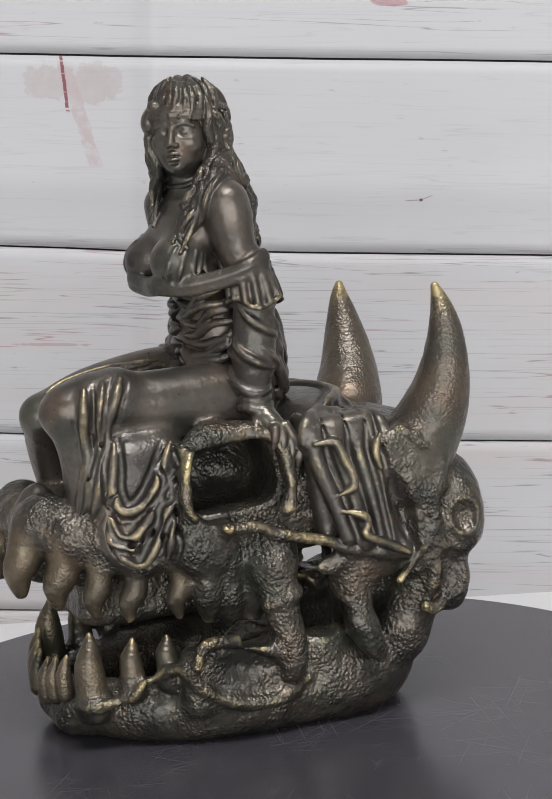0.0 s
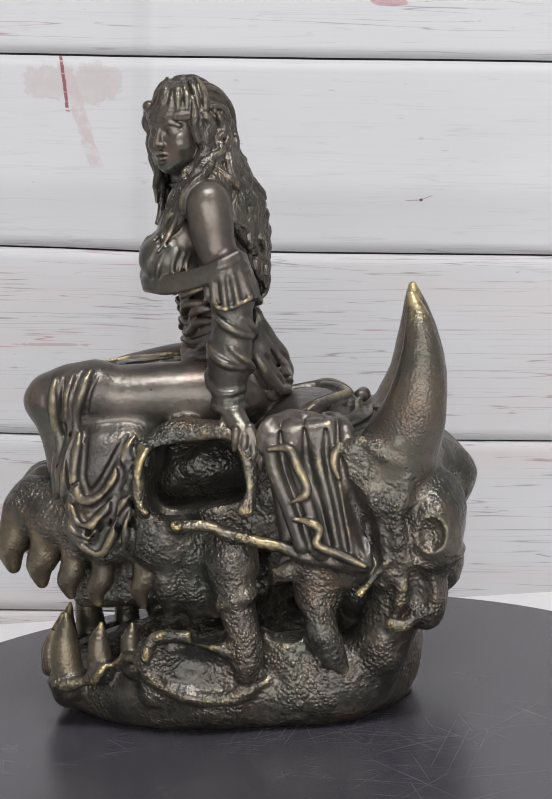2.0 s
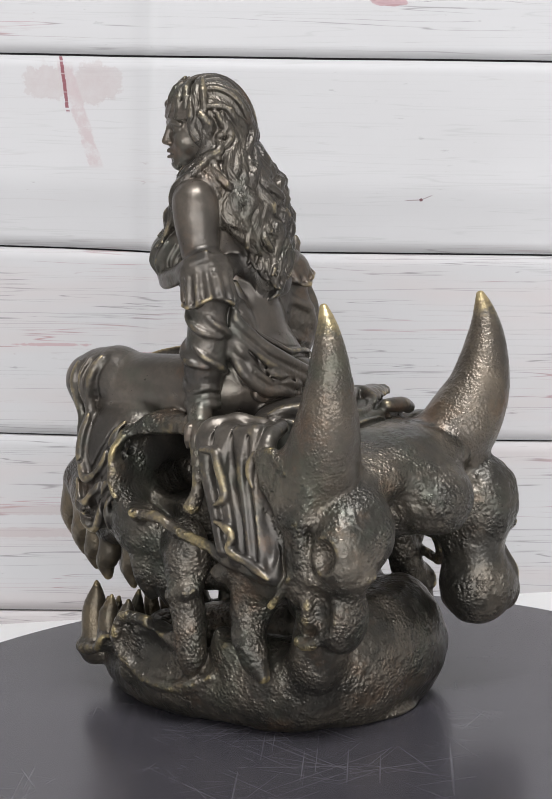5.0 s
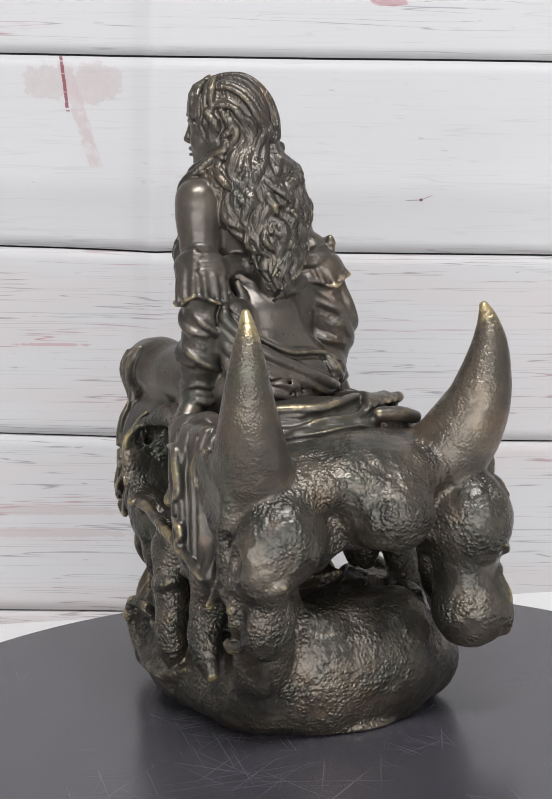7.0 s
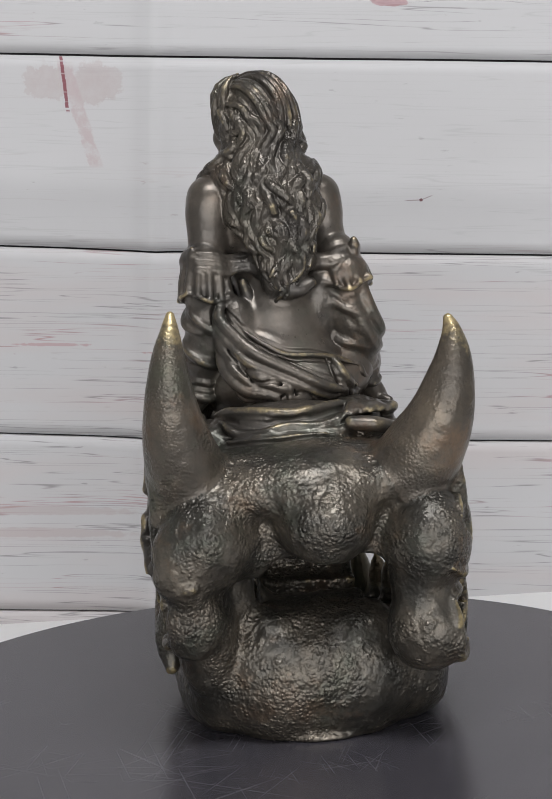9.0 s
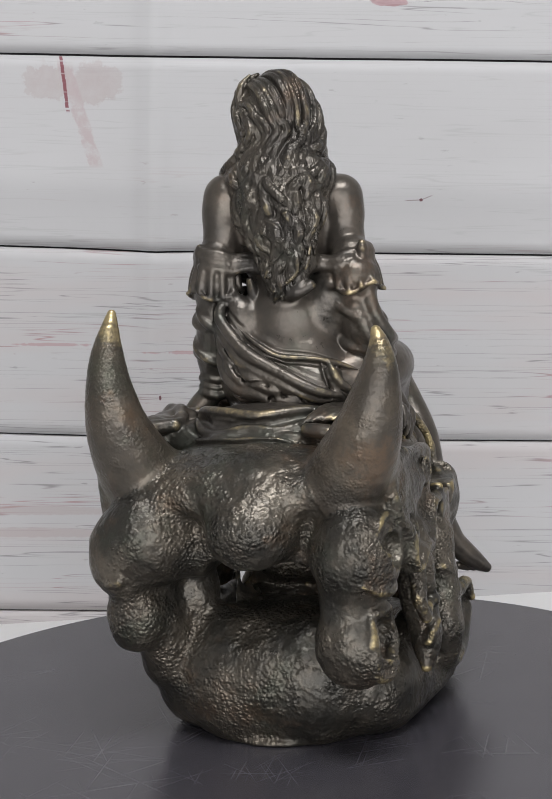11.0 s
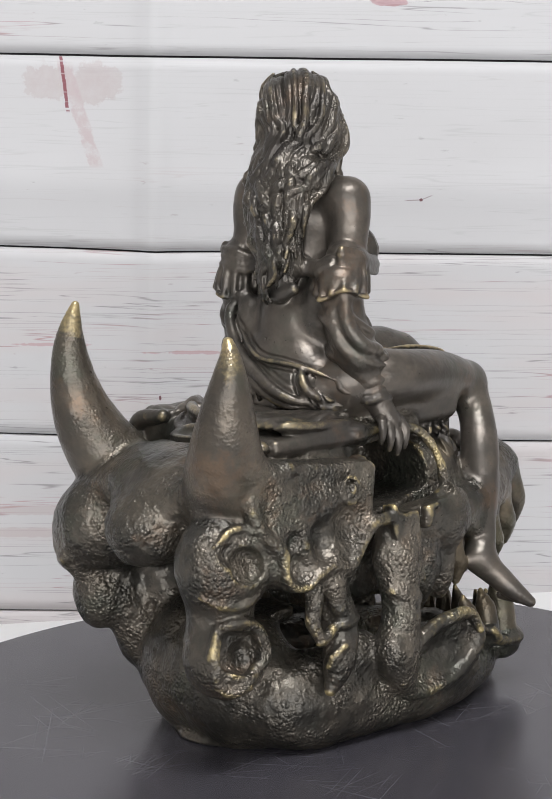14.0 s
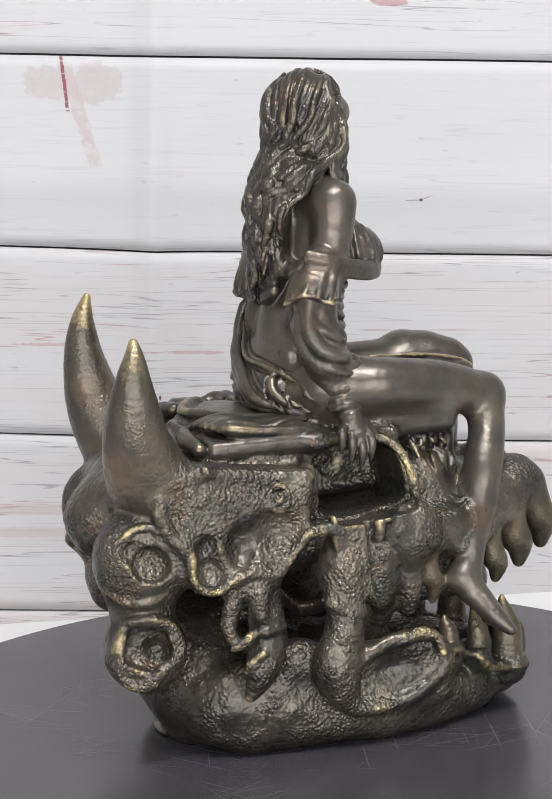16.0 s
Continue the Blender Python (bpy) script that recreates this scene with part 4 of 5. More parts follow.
for f in (0.15, 0.47, 0.73, 0.92):
    x0, x1, low = -6 - 33 * f, -18 - 27 * f, 87 - 9 * f
    fold('cut', 1.5, [(x0, 42, 138, 0.9), (x0 - 1, 52, 122, 1.5), (0.45 * x0 + 0.55 * x1, 54, 105, 1.7), (x1, 57, low, 1.9)], 0.15)
fold('cloth', 1.4, [(-5.3, 52, 130.1, 2.2), (-15.3, 55, 130.7, 2.2), (-16.7, 56, 125.8, 2.2), (-21.2, 58, 119.2, 2.2), (-24.4, 59, 114, 2.2), (-21.1, 59, 110.1, 2.2), (-14.8, 58, 107.1, 2.0)])
fold('cloth', 1.4, [(-15.7, 59, 100, 2.0), (-26.6, 60, 96.3, 2.2), (-27.5, 60, 92.6, 2.0), (-23.3, 59, 89, 2.0), (-34.8, 60, 83, 2.2), (-45.3, 59, 77.3, 2.2)])
fold('cloth', 1.4, [(-37.3, 51, 131.1, 2.0), (-33.6, 54, 126.7, 2.2), (-33, 56, 121.4, 2.0), (-35.4, 56, 116.3, 1.6)])
fold('cloth', 3, [(-4.4, 46, 130.4, 2.4), (-6.7, 42, 138.7, 2.6), (-14.4, 34, 141.4, 2.6), (-28, 30, 137.6, 2.4)])
ball('cut', 2, (-43.1, 62, 99.4), (5.5, 14, 20), (0, 12, 0))
# cloth over the back of the skull
ball('cloth', 5, (-22, -9.6, 138.5), (20, 33, 7), (0, 0, 0))
pleat('cloth', 1.4, [(-22, 22.4, 141.2, 2.4), (-32, 8.9, 141.1, 2.4), (-38, -9, 140.5, 2.4), (-36, -20.5, 143.1, 2.4), (-24, -39.7, 142.7, 2.4)])
pleat('cloth', 1.4, [(-28, 20.6, 135.6, 2.4), (-39, 5, 135.4, 2.4), (-42, -8.6, 137.3, 2.4), (-42, -22.1, 137.2, 2.4), (-34, -36.4, 139.9, 2.4)])
pleat('cloth', 1.4, [(-34, 16.4, 131.3, 2.4), (-44, 0.9, 130.3, 2.4), (-46, -17, 131.3, 2.4), (-44, -30.6, 130.1, 2.4), (-36, -40.4, 131.3, 2.4)])
pleat('cloth', 1.4, [(-36, 17.7, 128.8, 2.4), (-46, 1.3, 125.4, 2.4), (-48, -16.7, 126.9, 2.4), (-46, -28.2, 128.8, 2.4)])
pleat('cloth', 1.4, [(-40, -40, 129.2, 2.4), (-34, -38.6, 137.5, 2.4), (-28, -37, 141.2, 2.4)])
slab('cloth', 6, (-13, -44, 134), (26, 15, 3.6), 3, (4, 0, 0))
for i in range(6):
    y = -36 - 4.6 * i
    fold('cloth', 1.8, [(-43 + 1.5 * i, y + 3, 141, 1.8), (-32 + i, y - 2 + 2 * (i % 2), 143, 2.5), (-17, y - 1.5, 141.5, 2.1), (-2, y + 1, 141, 2.3), (8, y + 4, 141, 1.6)], 0.5)
tube('cloth', 2, [(-45, -36, 138, 3.2), (-46, -46, 137, 3.6), (-43, -56, 134, 3)])

weathered('bone', 8.0, 0.34, 3)
weathered('bone', 2.8, 0.12, 4)
weathered('horn', 4.0, 0.08, 6)
evened('skin', 2, 60)
FIELD[:, :, 0] = 3.0  # flat underside
lower = skin_of_field()


# ---- the seated figure, in a finer grid ----
def head(u, v, w):
    """A place on the head: u out of the face, v to the figure's left, w up."""
    return (27.5 + 0.616 * u - 0.788 * v, -4.5 + 0.788 * u + 0.616 * v, 268 + w)


def head_tube(kind, k, pts):
    tube(kind, k, [(*head(u, v, w), r) for u, v, w, r in pts])


def figure():
    """Trunk, head, arms and hands of the seated figure."""
    # hips and thighs, buried in the lower casting
    ball('skin', 8, (10.2, -12.3, 149.6), (19.2, 30, 17.2))
    tube('skin', 6, [(16.9, 8, 149.6, 15.3), (42.4, 12, 150.6, 13.8), (58, 13, 150.7, 13.4)])
    tube('skin', 6, [(19.8, -40, 153.3, 14.3), (40.7, -48.9, 153.5, 11.8), (56, -46, 151.5, 11)])
    # trunk
    ball('skin', 8, (22.5, -8.4, 226), (14.5, 23, 21), (0, 6, 11))
    ball('skin', 8, (22.9, -8.4, 203.4), (15, 18.5, 20))
    ball('skin', 8, (16.5, -10.3, 178), (18.5, 21, 22), (0, 0, 5))
    ball('skin', 8, (9, -10.5, 160), (15.5, 25, 18))
    ball('skin', 6, (33, -5.5, 222), (11, 21, 14), (0, -12, 11))
    tube('skin', 6, [(17.8, 17.5, 237.5, 8.6), (23, -8, 240, 9), (29, -33.5, 235, 8.6)])
    tube('skin', 2.5, [(33, 12, 239.5, 2), (35.5, -1, 237, 1.7), (37, -22, 236.5, 1.9)])
    ball('skin', 7, (39.5, 8, 213), (10.5, 9.6, 10), (0, -8, 20))
    ball('skin', 7, (42.8, -18.6, 212), (10.5, 9.6, 10), (0, -8, 2))
    tube('skin', 5, [(*head(0, 0, -12), 8.6), (27.5, -4.6, 246, 8.4), (25.5, -6, 236, 10)])
    # face
    ball('skin', 3, head(4.2, 0, -1), (13.2, 12.3, 18.2), (0, 0, 52))
    ball('skin', 4, head(8, 0, -10), (8.6, 8.8, 7.6), (0, 0, 52))
    ball('skin', 3, head(13.2, 0, -14.4), (3.7, 3.9, 3.4), (0, 0, 52))
    for side in (-1, 1):
        ball('skin', 3, head(11.8, 7.2 * side, -4.5), (4.4, 4, 4.6), (0, 0, 52))
        ball('cut', 1.6, head(18.2, 5.2 * side, 0.9), (3.4, 3.5, 2.3), (0, 0, 52))
        ball('skin', 0.6, head(13.7, 5.2 * side, 0.5), (2.7, 2.9, 2.2), (0, 0, 52))
        head_tube('skin', 0.8, [(15.9, 2.4 * side, 1.6, 0.6), (16, 5 * side, 2.5, 0.7), (14.2, 8.2 * side, 1.2, 0.6)])
        head_tube('skin', 1.4, [(17, 1.8 * side, 3.6, 1.0), (16.4, 5.5 * side, 4.8, 1.1), (13.6, 9.2 * side, 3.2, 0.8)])
        ball('skin', 0.9, head(17.9, 1.9 * side, -4.9), (1.5, 1.4, 1.2), (0, 0, 52))
        head_tube('skin', 0.7, [(17.7, 0.2 * side, -8.5, 1.1), (17.2, 2 * side, -8.9, 0.9), (15.8, 3.8 * side, -9.6, 0.5)])
        head_tube('skin', 0.7, [(17.6, 0.2 * side, -11.3, 1.2), (17, 2 * side, -10.9, 1.0), (15.8, 3.6 * side, -10, 0.5)])
    head_tube('skin', 1.3, [(16.8, 0, 3.6, 1.2), (18.2, 0, -0.6, 1.3), (19.3, 0, -3.9, 1.7)])
    for v in (-2.5, 0, 2.5):
        ball('cut', 0.5, head(18.6, v, -9.9), (2.2, 1.8, 0.5), (0, 0, 52))
    ball('cut', 1.2, head(17.6, 0, -13), (1.6, 2.6, 0.9), (0, 0, 52))
    # arms
    tube('skin', 5, [(17.6, 18, 236, 9.6), (16.6, 19, 230, 10.2), (15.4, 19.6, 219, 9.2), (11.6, 21.4, 205, 8.4), (9.8, 22.5, 188, 8.4), (11.6, 24.8, 163, 7.2), (12.6, 26.6, 148, 5.6)])
    tube('skin', 5, [(29.6, -34.8, 234, 9.4), (28.6, -36, 227, 9.4), (27, -36.4, 218, 8.8), (20.5, -40.5, 200, 8.2), (16.6, -44.2, 183, 8), (19.6, -47.6, 165, 7), (24.6, -50.8, 148, 5.4)])
    # hands
    tube('skin', 2.5, [(12.8, 26.6, 147, 5.2), (9.6, 33, 140.5, 5.6), (5.6, 37.5, 135.5, 4.4)])
    for i, (a, b) in enumerate(((9.5, 134.5), (5.8, 131.5), (2, 127), (-1.6, 125.4))):
        tube('skin', 0.6, [(9.4 - 2.1 * i, 36 + i, 138, 2.3), (a - 0.4, 41, b + 2.6, 2.1), (a + 0.3, 41.8, b - 2.5, 1.8), (a + 0.9, 41, b - 6, 1.2)])
    tube('skin', 1, [(13.6, 31, 142, 2.4), (16, 35.5, 138, 2.1), (16.5, 38, 134.5, 1.5)])
    tube('skin', 2.5, [(24.6, -51, 147.5, 5), (26, -55, 141, 5.6), (27.6, -58.5, 135.5, 4.6)])
    for i, (a, b) in enumerate(((19.4, 129), (23.8, 125), (28.2, 122.5), (32.6, 125))):
        tube('skin', 0.6, [(22.4 + 2.7 * i, -58, 137.6, 2.3), (a + 0.4, -61.8, b + 7.5, 2.1), (a, -62.4, b + 2.5, 1.8), (a - 0.2, -61.4, b - 1.5, 1.2)])
    tube('skin', 1, [(30, -54.5, 141, 2.3), (35, -57.5, 134.5, 2), (37, -58, 130.5, 1.4)])


def sleeve(axis, spin, hem, low):
    """Off-shoulder sleeve: a rolled band, a flared frill with a wavy hem, then a loose forearm with slanting folds and a tied cuff."""
    (bx, by, bz), (ex, ey, ez), (mx, my, mz), (wx, wy, wz) = axis
    hx, hy, hz = hem
    tube('cloth', 1.2, [(bx, by, bz, 9.2), ((bx + hx) / 2, (by + hy) / 2, (bz + hz) / 2, 10.2), (hx, hy, hz + 3, 11)])
    for i in range(13):
        a = 2 * math.pi * i / 13 + spin
        c, s, drop = math.cos(a), math.sin(a), 2.2 * math.sin(3 * a + spin)
        tube('cloth', 1.0, [(bx + 8.6 * c, by + 8.6 * s, bz - 1, 1.2), ((bx + hx) / 2 + 10.4 * c, (by + hy) / 2 + 10.4 * s, (bz + hz) / 2, 1.7), (hx + 11.6 * c, hy + 11.6 * s, hz + drop, 1.5)])
    rim = []
    for i in range(27):
        a = 2 * math.pi * i / 26 + spin
        wave = 1.3 * math.sin(6.5 * a)
        rim.append((hx + (11.8 + wave) * math.cos(a), hy + (11.8 + wave) * math.sin(a), hz - 0.8 + 2.2 * math.sin(3 * a + spin), 1.1))
    tube('cloth', 0.8, rim)
    tube('cloth', 2, [(hx, hy, hz - 1, 8.6), (ex, ey, ez, 9.6), (mx, my, mz, 9.8), ((mx + wx) / 2, (my + wy) / 2, (mz + wz) / 2, 8.4), (wx, wy, wz, 6.2)])
    for i in range(7):
        z = hz - 9 - (hz - 9 - wz - 5) * i / 6
        f = (hz - z) / (hz - wz)
        cx, cy = hx + (wx - hx) * f, hy + (wy - hy) * f
        a0 = spin + 1.9 * i
        pts = []
        for j in range(8):
            a = a0 + 0.36 * j
            pts.append((cx + 9.6 * math.cos(a), cy + 9.6 * math.sin(a), z + 6 - 1.9 * j - 3 * math.sin(0.4 * j), 1.3 + 0.6 * math.sin(0.45 * j)))
        fold('cloth', 1.8, pts, 0.35)
    for dz, r in ((0, 1.9), (-4, 1.5), (-7.5, 2.1)):
        pts = []
        for j in range(15):
            a = 2 * math.pi * j / 14
            pts.append((wx + low[0] * dz + 6.6 * math.cos(a), wy + low[1] * dz + 6.6 * math.sin(a), wz + dz + 0.8 * math.sin(3 * a), r))
        tube('cloth', 1, pts)


def blouse():
    """Blouse slipped to the upper arms: band under the bust, gathers, bodice folds, and the wrap round the hips."""
    sleeve(((10.6, 22, 209), (9.6, 23, 178), (11.6, 24.6, 165), (12.6, 26.2, 153)), 0.4, (8.6, 22.6, 193.5), (0, -0.1))
    sleeve(((21, -40.5, 208), (16, -45, 178), (19.4, -48, 165), (23.6, -50.2, 154)), 1.7, (15.2, -43.6, 195), (-0.1, 0.1))
    ball('cloth', 4, (39, 8.4, 210.6), (12, 11.6, 10.4), (0, -14, 20))
    ball('cloth', 4, (42.4, -19.2, 209.6), (12, 11.6, 10.4), (0, -14, 2))
    ball('cloth', 4, (30, -6, 204), (14, 22, 7), (0, 0, 11))
    # rolled band from arm to arm under the bust
    for dz, r in ((0, 2.6), (-3.2, 2.0), (2.6, 1.5)):
        tube('cloth', 1.5, [(4.6, 27.4, 212 + dz, r), (13, 31, 208.5 + dz, r), (24, 25.5, 204.5 + dz, r), (38, 18, 201.5 + dz, r), (48, 8, 202 + dz, r), (50, -6, 201 + dz, r), (52, -20, 203 + dz, r), (44, -33, 203.5 + dz, r), (32, -43, 206 + dz, r), (22, -49, 209 + dz, r), (13, -48, 211.5 + dz, r)])
    # gathers over the bust
    for i in range(7):
        fold('cloth', 1.2, [(46 - 4.6 * i, 16 + 0.9 * i, 203, 1.1), (45 - 4.2 * i, 15.5 + 0.5 * i, 210, 1.2), (41 - 3.4 * i, 14, 216 - 0.6 * i, 0.7)], 0.5)
        fold('cloth', 1.2, [(50 - 4.4 * i, -23 - 2.4 * i, 203.5, 1.1), (49.5 - 4 * i, -22 - 2 * i, 210, 1.2), (47 - 3.2 * i, -18 - 1.8 * i, 216.5, 0.7)], 0.5)
    # back band between the shoulder blades
    for dz in (0, -3.5, -7):
        fold('cloth', 2, [(4.5, 25, 212 + dz, 2), (5, 14, 210 + dz, 2), (4, 2, 208 + dz, 2), (3.5, -12, 207 + dz, 2), (6, -30, 209 + dz, 2), (11, -44, 211 + dz, 1.8)], 0.2)
    # bodice folds over the waist
    for i in range(8):
        z = 197 - 4.2 * i
        x = 38.5 - 1.5 * i
        fold('cloth', 1.0, [(x - 17, 17.5, z + 6, 1.5), (x - 8, 15.5, z + 0.5, 2.0), (x - 1, 8, z - 3.5, 1.9), (x + 1, -4, z - 3 + 2 * (i % 2), 1.7)], 0.7)
        fold('cloth', 1.0, [(x - 15, -26, z + 4, 1.5), (x - 6, -24, z - 1, 1.9), (x + 0.5, -17, z - 3, 1.9), (x + 1, -5, z - 2 + 2 * ((i + 1) % 2), 1.6)], 0.7)
    tube('cloth', 3, [(33, -3, 168, 3.4), (31, 3, 163, 4), (26, 9, 160, 3)])
    # loose tail of the blouse, slung from the left hip across the small of the back to the right cuff
    ball('cloth', 5, (15, -30, 186), (9, 8, 17))
    ball('cloth', 5, (4, 9, 176), (8, 9, 16), (0, 0, 20))
    ball('cloth', 5, (0, 0, 160), (9, 15, 13), (20, 0, 0))
    ball('cloth', 5, (0, -20, 151), (10, 20, 10))
    for i in range(6):
        f = i / 5
        top, r = 189 - 12 * f, 2.7 - 0.7 * (i % 2)
        pleat('cloth', 1.2, [(9 - 3 * f, 20 - 1 * f, top, r * 0.8), (-1, 14, top - 9 - 6 * f, r), (-6, 5 + 2 * f, top - 21 - 8 * f, r * 1.15), (-9, -9 + 7 * f, 160 - 11 * f, r * 1.1), (-8 - 2 * f, -24 + 9 * f, 152 - 9 * f, r), (-2 - 3 * f, -38 + 12 * f, 147.5 - 7 * f, r * 0.8)], 0.6, 0.3)
    pleat('cloth', 0.8, [(-4, 8, 178, 1.1), (-6, -3, 169, 1.3), (-6.5, -14, 164.5, 1.3), (-5, -24, 163.5, 1.3), (2, -36, 159, 1.3), (12, -44, 155, 1)], 0.9, 0.5)
    for i in range(3):
        pleat('cloth', 1.2, [(2 + 2 * i, -30, 160 - 4 * i, 1.5), (-2 + i, -35, 153.5 - 3.4 * i, 2.1), (3 + 2 * i, -42, 148 - 2.4 * i, 2.1), (12 + 2 * i, -46, 145 - i, 1.6)], 0.6, 0.3)
    # open flap behind the right elbow
    tube('cloth', 2.5, [(11, -51, 192, 2.4), (9.5, -54, 181, 3.2), (14, -57.5, 172, 3.6), (22.5, -57.5, 168.5, 2.8), (26.5, -53, 169, 1.6)])
    tube('cloth', 2.5, [(8, -45, 186, 2.4), (7.5, -50, 174, 3), (13, -54.5, 164, 3.2), (21, -55.5, 160.5, 2.2)])
    tube('cloth', 2.5, [(9, -45, 174, 2.2), (11, -50, 164, 2.6), (17, -53.5, 157, 2.4)])
    # knot and lobes of bare cloth beside the hair ends
    tube('cloth', 1, [(8, 5, 198, 2), (6.5, 3, 191, 2.6), (4.5, 1.5, 184, 1.8)])
    tube('cloth', 1, [(2, -26, 196, 2.6), (0, -20, 193, 3), (1.5, -14, 192.5, 2)])


def lock(pts, strands=3, rise=0.35):
    """One lock of hair with fine strands along it."""
    line, out = fold('hair', 0.6, pts, rise)
    run = np.gradient(line[:, :3], axis=0)
    side = np.cross(run, out)
    side /= np.maximum(np.linalg.norm(side, axis=1), 1e-6)[:, None]
    for j in range(strands):
        lean = (j - (strands - 1) / 2) * 1.5 / max(strands - 1, 1)
        fine = line.copy()
        fine[:, :3] += 0.8 * line[:, 3:] * (math.sin(lean) * side + math.cos(lean) * out)
        fine[:, 3] = np.maximum(0.34 * line[:, 3], 0.5)
        tube('hair', 0.25, fine, False)


def hair():
    """Long wavy hair: swept back from the brow, over the crown and down the back, with locks in front of both shoulders."""
    rng = random.Random(5)
    ball('hair', 1.5, head(-3.6, 0, 2), (15, 15.2, 20.6), (0, 0, 52))
    ball('hair', 3, head(-6, -1, -8), (12.5, 15, 16), (0, 0, 52))
    ball('hair', 5, (14, -11, 247), (9, 21, 12))
    ball('hair', 5, (7, -11.5, 230), (6, 19, 18))
    ball('hair', 5, (4.5, -15, 212), (5.5, 14.5, 15))
    ball('hair', 4, (2.5, -13, 199), (5, 9, 10))
    z = [262, 254, 246, 235, 222, 210, 199, 187]
    mid = [-6, -9, -12, -11.7, -14.5, -16, -13, -11]
    wide = [15, 20, 24, 23, 20, 16, 12.5, 8]
    back = [9.5, 7, 3.5, -0.5, -2.6, -3, -4.2, -3.8]
    curl = [19, 18, 14, 11, 9, 7, 5, 4]

    def at(table, h):
        return float(np.interp(h, z[::-1], table[::-1]))

    for count, thick, reach in ((21, 2.6, 1.0), (14, 2.0, 1.8)):
        for i in range(count):
            s = -1 + 2 * (i + rng.uniform(-0.25, 0.25)) / (count - 1)
            a0, b0 = radians(104 * s), radians(180 - 78 * s)
            e0, e1 = 0.66 - 0.4 * s * s, -0.34
            a = np.array([math.cos(a0) * math.cos(e0), math.sin(a0) * math.cos(e0), math.sin(e0)])
            b = np.array([math.cos(b0) * math.cos(e1), math.sin(b0) * math.cos(e1), math.sin(e1)])
            m = a + b + np.array([0, 0, 1.5 * (1 - min(1, abs(s))) + 0.2])
            m = 1.25 * m / np.linalg.norm(m)
            r, phase, waves = thick * rng.uniform(0.8, 1.15), 2.2 * s + rng.uniform(-0.35, 0.35), rng.uniform(20.5, 22.5)
            pts = []
            for j in range(9):
                t = j / 8
                q = (1 - t) ** 2 * a + 2 * t * (1 - t) * m + t * t * b
                q = q / np.linalg.norm(q)
                pts.append((*head(-1.2 + 16.5 * q[0] + 0.5 * math.sin(5 * t + phase), 16 * q[1] + 0.8 * math.sin(7 * t + phase), 1.5 + 21 * q[2]), r * (0.55 + 0.35 * t)))
            end = rng.uniform(186, 200) + 26 * s * s
            h, nape = 258.0, pts[-1]
            while h > end:
                loose = min(1.0, (259 - h) / 14)
                sway = 3.2 * loose * math.sin(h / waves * 6.28 + phase)
                f = min(1.0, (262 - h) / 22)
                f = f * f * (3 - 2 * f)
                x = (1 - f) * nape[0] + f * (at(back, h) + at(curl, h) * min(1.1, abs(s)) ** 2.3)
                y = (1 - f) * nape[1] + f * (at(mid, h) + at(wide, h) * s * 0.94)
                pts.append((x + 0.5 * sway * abs(s), y + sway, h, r * (1 - 0.6 * max(0, end + 24 - h) / 24)))
                h -= 3.0
            lock(pts, 3, 0.35 * reach)
    # puff of hair over the brow
    for i in range(11):
        s = -1 + 0.2 * i
        a0 = radians(80 * s)
        pts = []
        for j in range(6):
            e = 0.34 + 0.15 * j - 0.1 * s * s
            pts.append((*head(0.4 + 16.4 * math.cos(a0) * math.cos(e), 15.2 * math.sin(a0) * math.cos(e) + 1.2 * math.sin(j * 0.9), 2.2 + 21 * math.sin(e)), 1.6 + 0.35 * j - 0.06 * j * j))
        tube('hair', 1, pts)
        lock(pts, 3, 0.7)
    # left: from the temple past the cheek, over the collar bone to the breast
    for i in range(7):
        s, p = i / 6, rng.uniform(0, 6.3)
        ends = ((20 + 6 * s, 18 - 6 * s, 249), (27 + 5 * s, 20 - 8 * s, 239), (33 + 4 * s, 20 - 8 * s, 230), (37 + 3 * s, 17 - 6 * s, 222), (39 + 2 * s, 19 - 6 * s, 215 + 3 * s))
        pts = [(*head(8 - 6 * (1 - s), 12.4, 14), 1.7), (*head(7.5 - 7 * (1 - s), 14.6, 4), 2), (*head(2.5 - 6 * (1 - s), 14.6, -9), 2.1)]
        pts += [(x + 1.6 * math.sin(1.9 * j + p), y + 1.2 * math.cos(1.9 * j + p), h, 2.1 - 0.25 * j) for j, (x, y, h) in enumerate(ends[:5 if i % 2 else 4])]
        lock(pts, 3, 0.45)
    # right: curls beside the cheek and over the right collar bone
    for i in range(9):
        s, p = i / 8, rng.uniform(0, 6.3)
        pts = []
        for j in range(12):
            w = 5 - 5.2 * j
            f = max(0.0, -12 - w)
            u, v = -8 + 15 * s + 1.8 * math.sin(1.25 * j + p), -14.6 - 1.2 * math.sin(1.25 * j + p + 1.3) + 1.5 * s
            x, y, h = head(u, v, w)
            pts.append((x + 0.06 * f * s - 0.1 * f * (1 - s), y - 0.30 * f * (1 - s), h, (2.4 if j < 6 else 2.1) - 0.06 * j))
        lock(pts[:10 if i % 2 else 8], 3, 0.4)
    # band tied round the brow, broad over the right temple, with a knot
    ball('skin', 1.5, head(4.5, -13.2, 5.5), (9.5, 4.8, 6.8), (0, 8, 52))
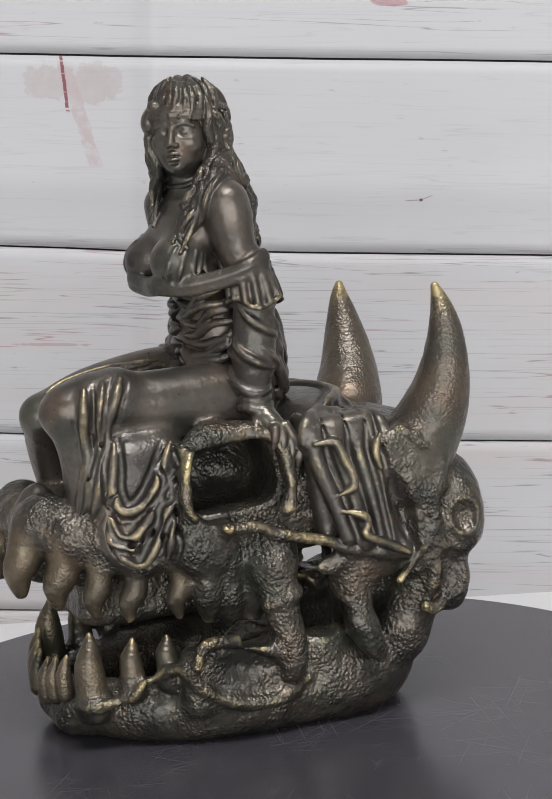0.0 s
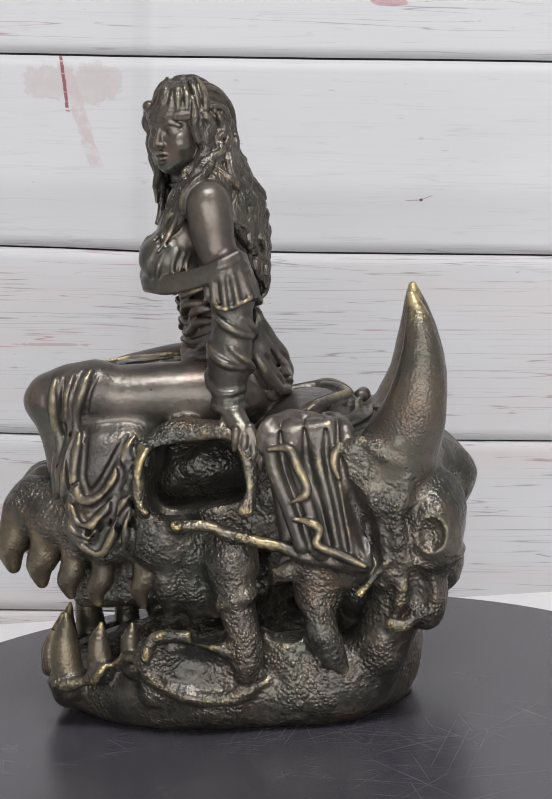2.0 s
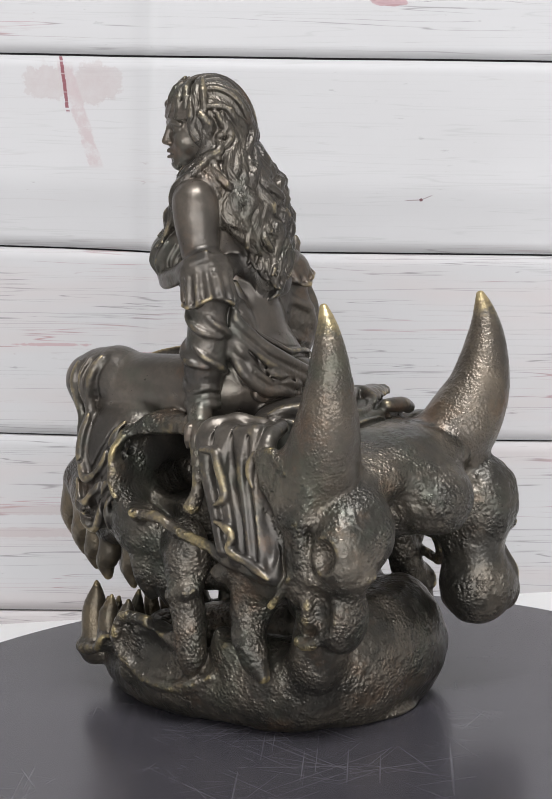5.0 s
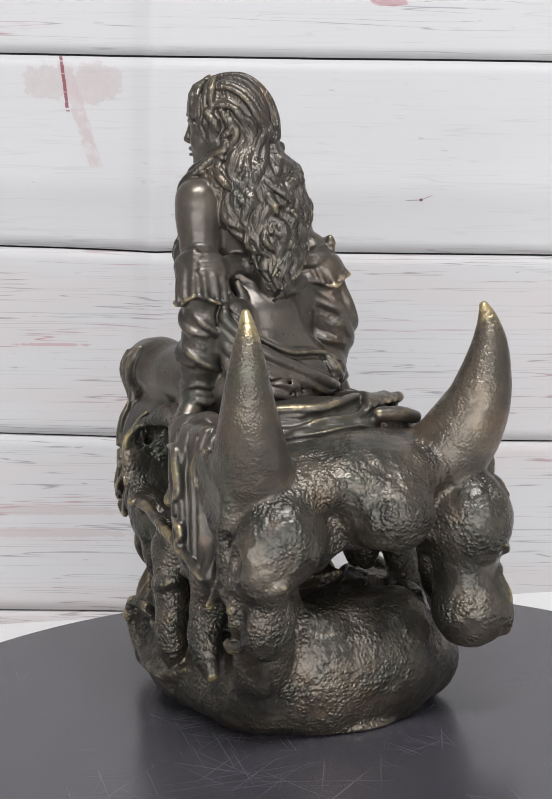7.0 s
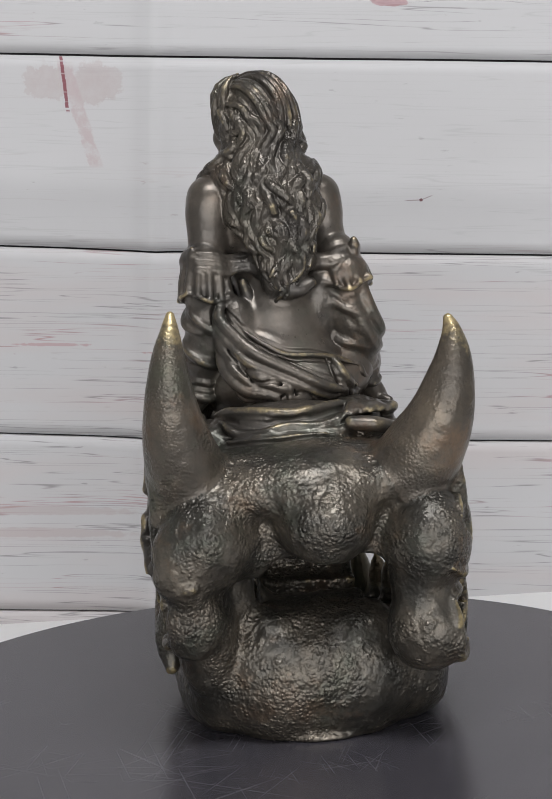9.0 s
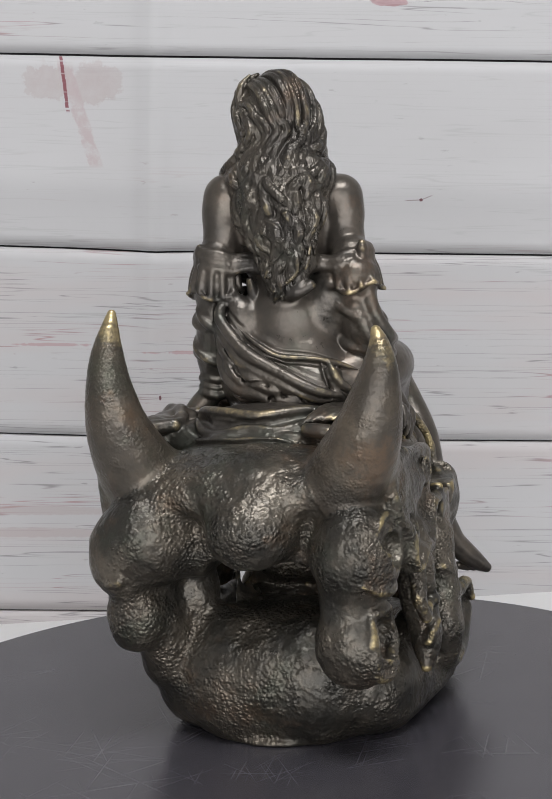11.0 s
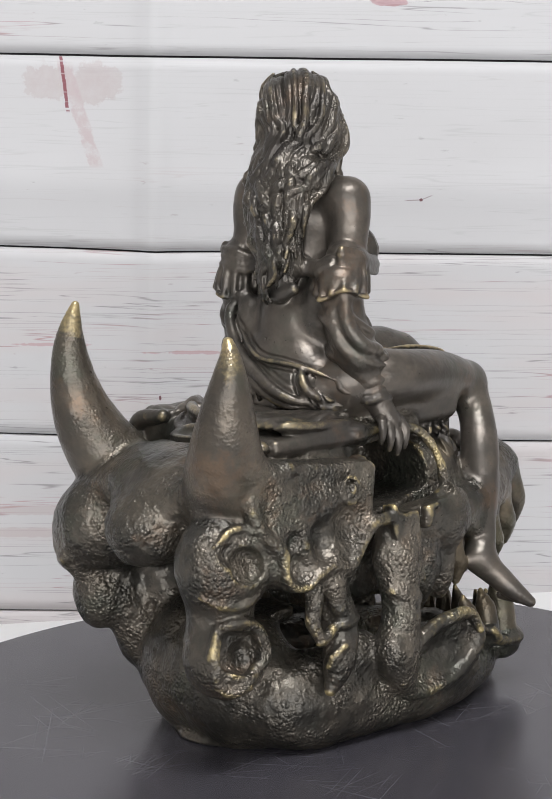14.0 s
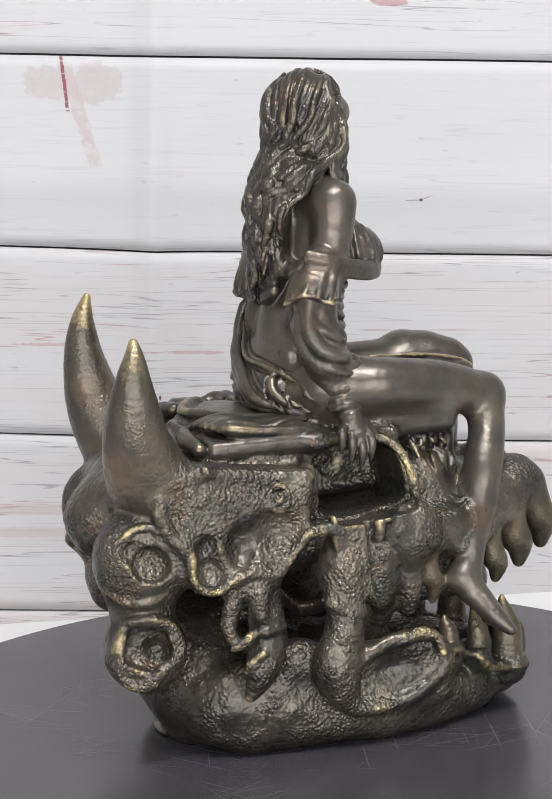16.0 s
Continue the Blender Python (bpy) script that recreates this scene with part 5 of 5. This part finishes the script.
    for dz, r in ((-2.6, 1.2), (-0.8, 1.7), (1.4, 1.7), (3.0, 1.2)):
        pts = []
        for j in range(17):
            a = radians(-85 + 150 * j / 16)
            pts.append((*head(-0.6 + 17.3 * math.cos(a), 15.6 * math.sin(a), 8.4 + dz + 1.2 * math.sin(a)), r))
        tube('skin', 0.5, pts)
    ball('skin', 1, head(14.5, -8.6, 12.5), (2.6, 3, 2.6), (0, 0, 52))
    tube('skin', 1, [(*head(14, -9, 12), 1.8), (*head(12, -12, 9.5), 2), (*head(9.5, -14, 7), 1.5)])
    # choker
    pts = []
    for j in range(13):
        a = 2 * math.pi * j / 12
        pts.append((27.6 + 9.2 * math.cos(a), -4.4 + 9.2 * math.sin(a), 244.5, 1.1))
    fold('cloth', 0.6, pts, 0.5)


STEP, LOW, SIZE, FIELD, SORT = empty_field(0.5, (-21, -72, 114), (64, 52, 298))
figure()
evened('skin', 3, 146, 246)
evened('skin', 1, 100, 146)
blouse()
evened('cloth', 1, 100)
hair()
upper = skin_of_field()
verts, quads, sort, proud = (np.concatenate(c) for c in zip(lower, (upper[0], upper[1] + len(lower[0]), *upper[2:])))
me = bpy.data.meshes.new("statue")
me.vertices.add(len(verts))
me.vertices.foreach_set("co", (verts * 0.001).astype(np.float32).ravel())
me.loops.add(quads.size)
me.loops.foreach_set("vertex_index", quads.astype(np.int32).ravel())
me.polygons.add(len(quads))
me.polygons.foreach_set("loop_start", np.arange(0, quads.size, 4, dtype=np.int32))
me.polygons.foreach_set("material_index", sort[quads[:, 0]].astype(np.int32))
me.polygons.foreach_set("use_smooth", np.ones(len(quads), bool))
for kind in KINDS:
    me.materials.append(BRONZE[kind])
wear = me.attributes.new("wear", "FLOAT", "POINT")
tip = np.clip((verts[:, 2] - 160) / 32, 0, 1) * (sort == KINDS.index("horn"))
wear.data.foreach_set("value", (np.clip((proud - 0.15) / 1.1, 0, 1.2) * np.clip((verts[:, 2] - 2) / 5, 0, 1) + 0.55 * tip).astype(np.float32))
me.update(calc_edges=True)
me.validate()
statue = tagged(new("statue", me), "dark bronze statue, draped figure seated on a horned skull", "statue")
statue.location = (0, 0, 0.0012)


def motions():
    """The turntable and the statue on it turn together, about eleven and a half degrees a second."""
    rows = [0, 1, 2, 3, 4, 5, 6, 7, 8, 9, 10, 11, 12, 13, 14, 15, 16]
    swing = [(t, math.degrees(-0.20808 * t + 0.00035866 * t * t)) for t in rows]
    walk(turntable, [(t, pose(0, 0, 0, 0, 0, a)) for t, a in swing])
    walk(statue, [(t, pose(0, 0, 0.0012, 0, 0, 199.6 + a)) for t, a in swing])


motions()
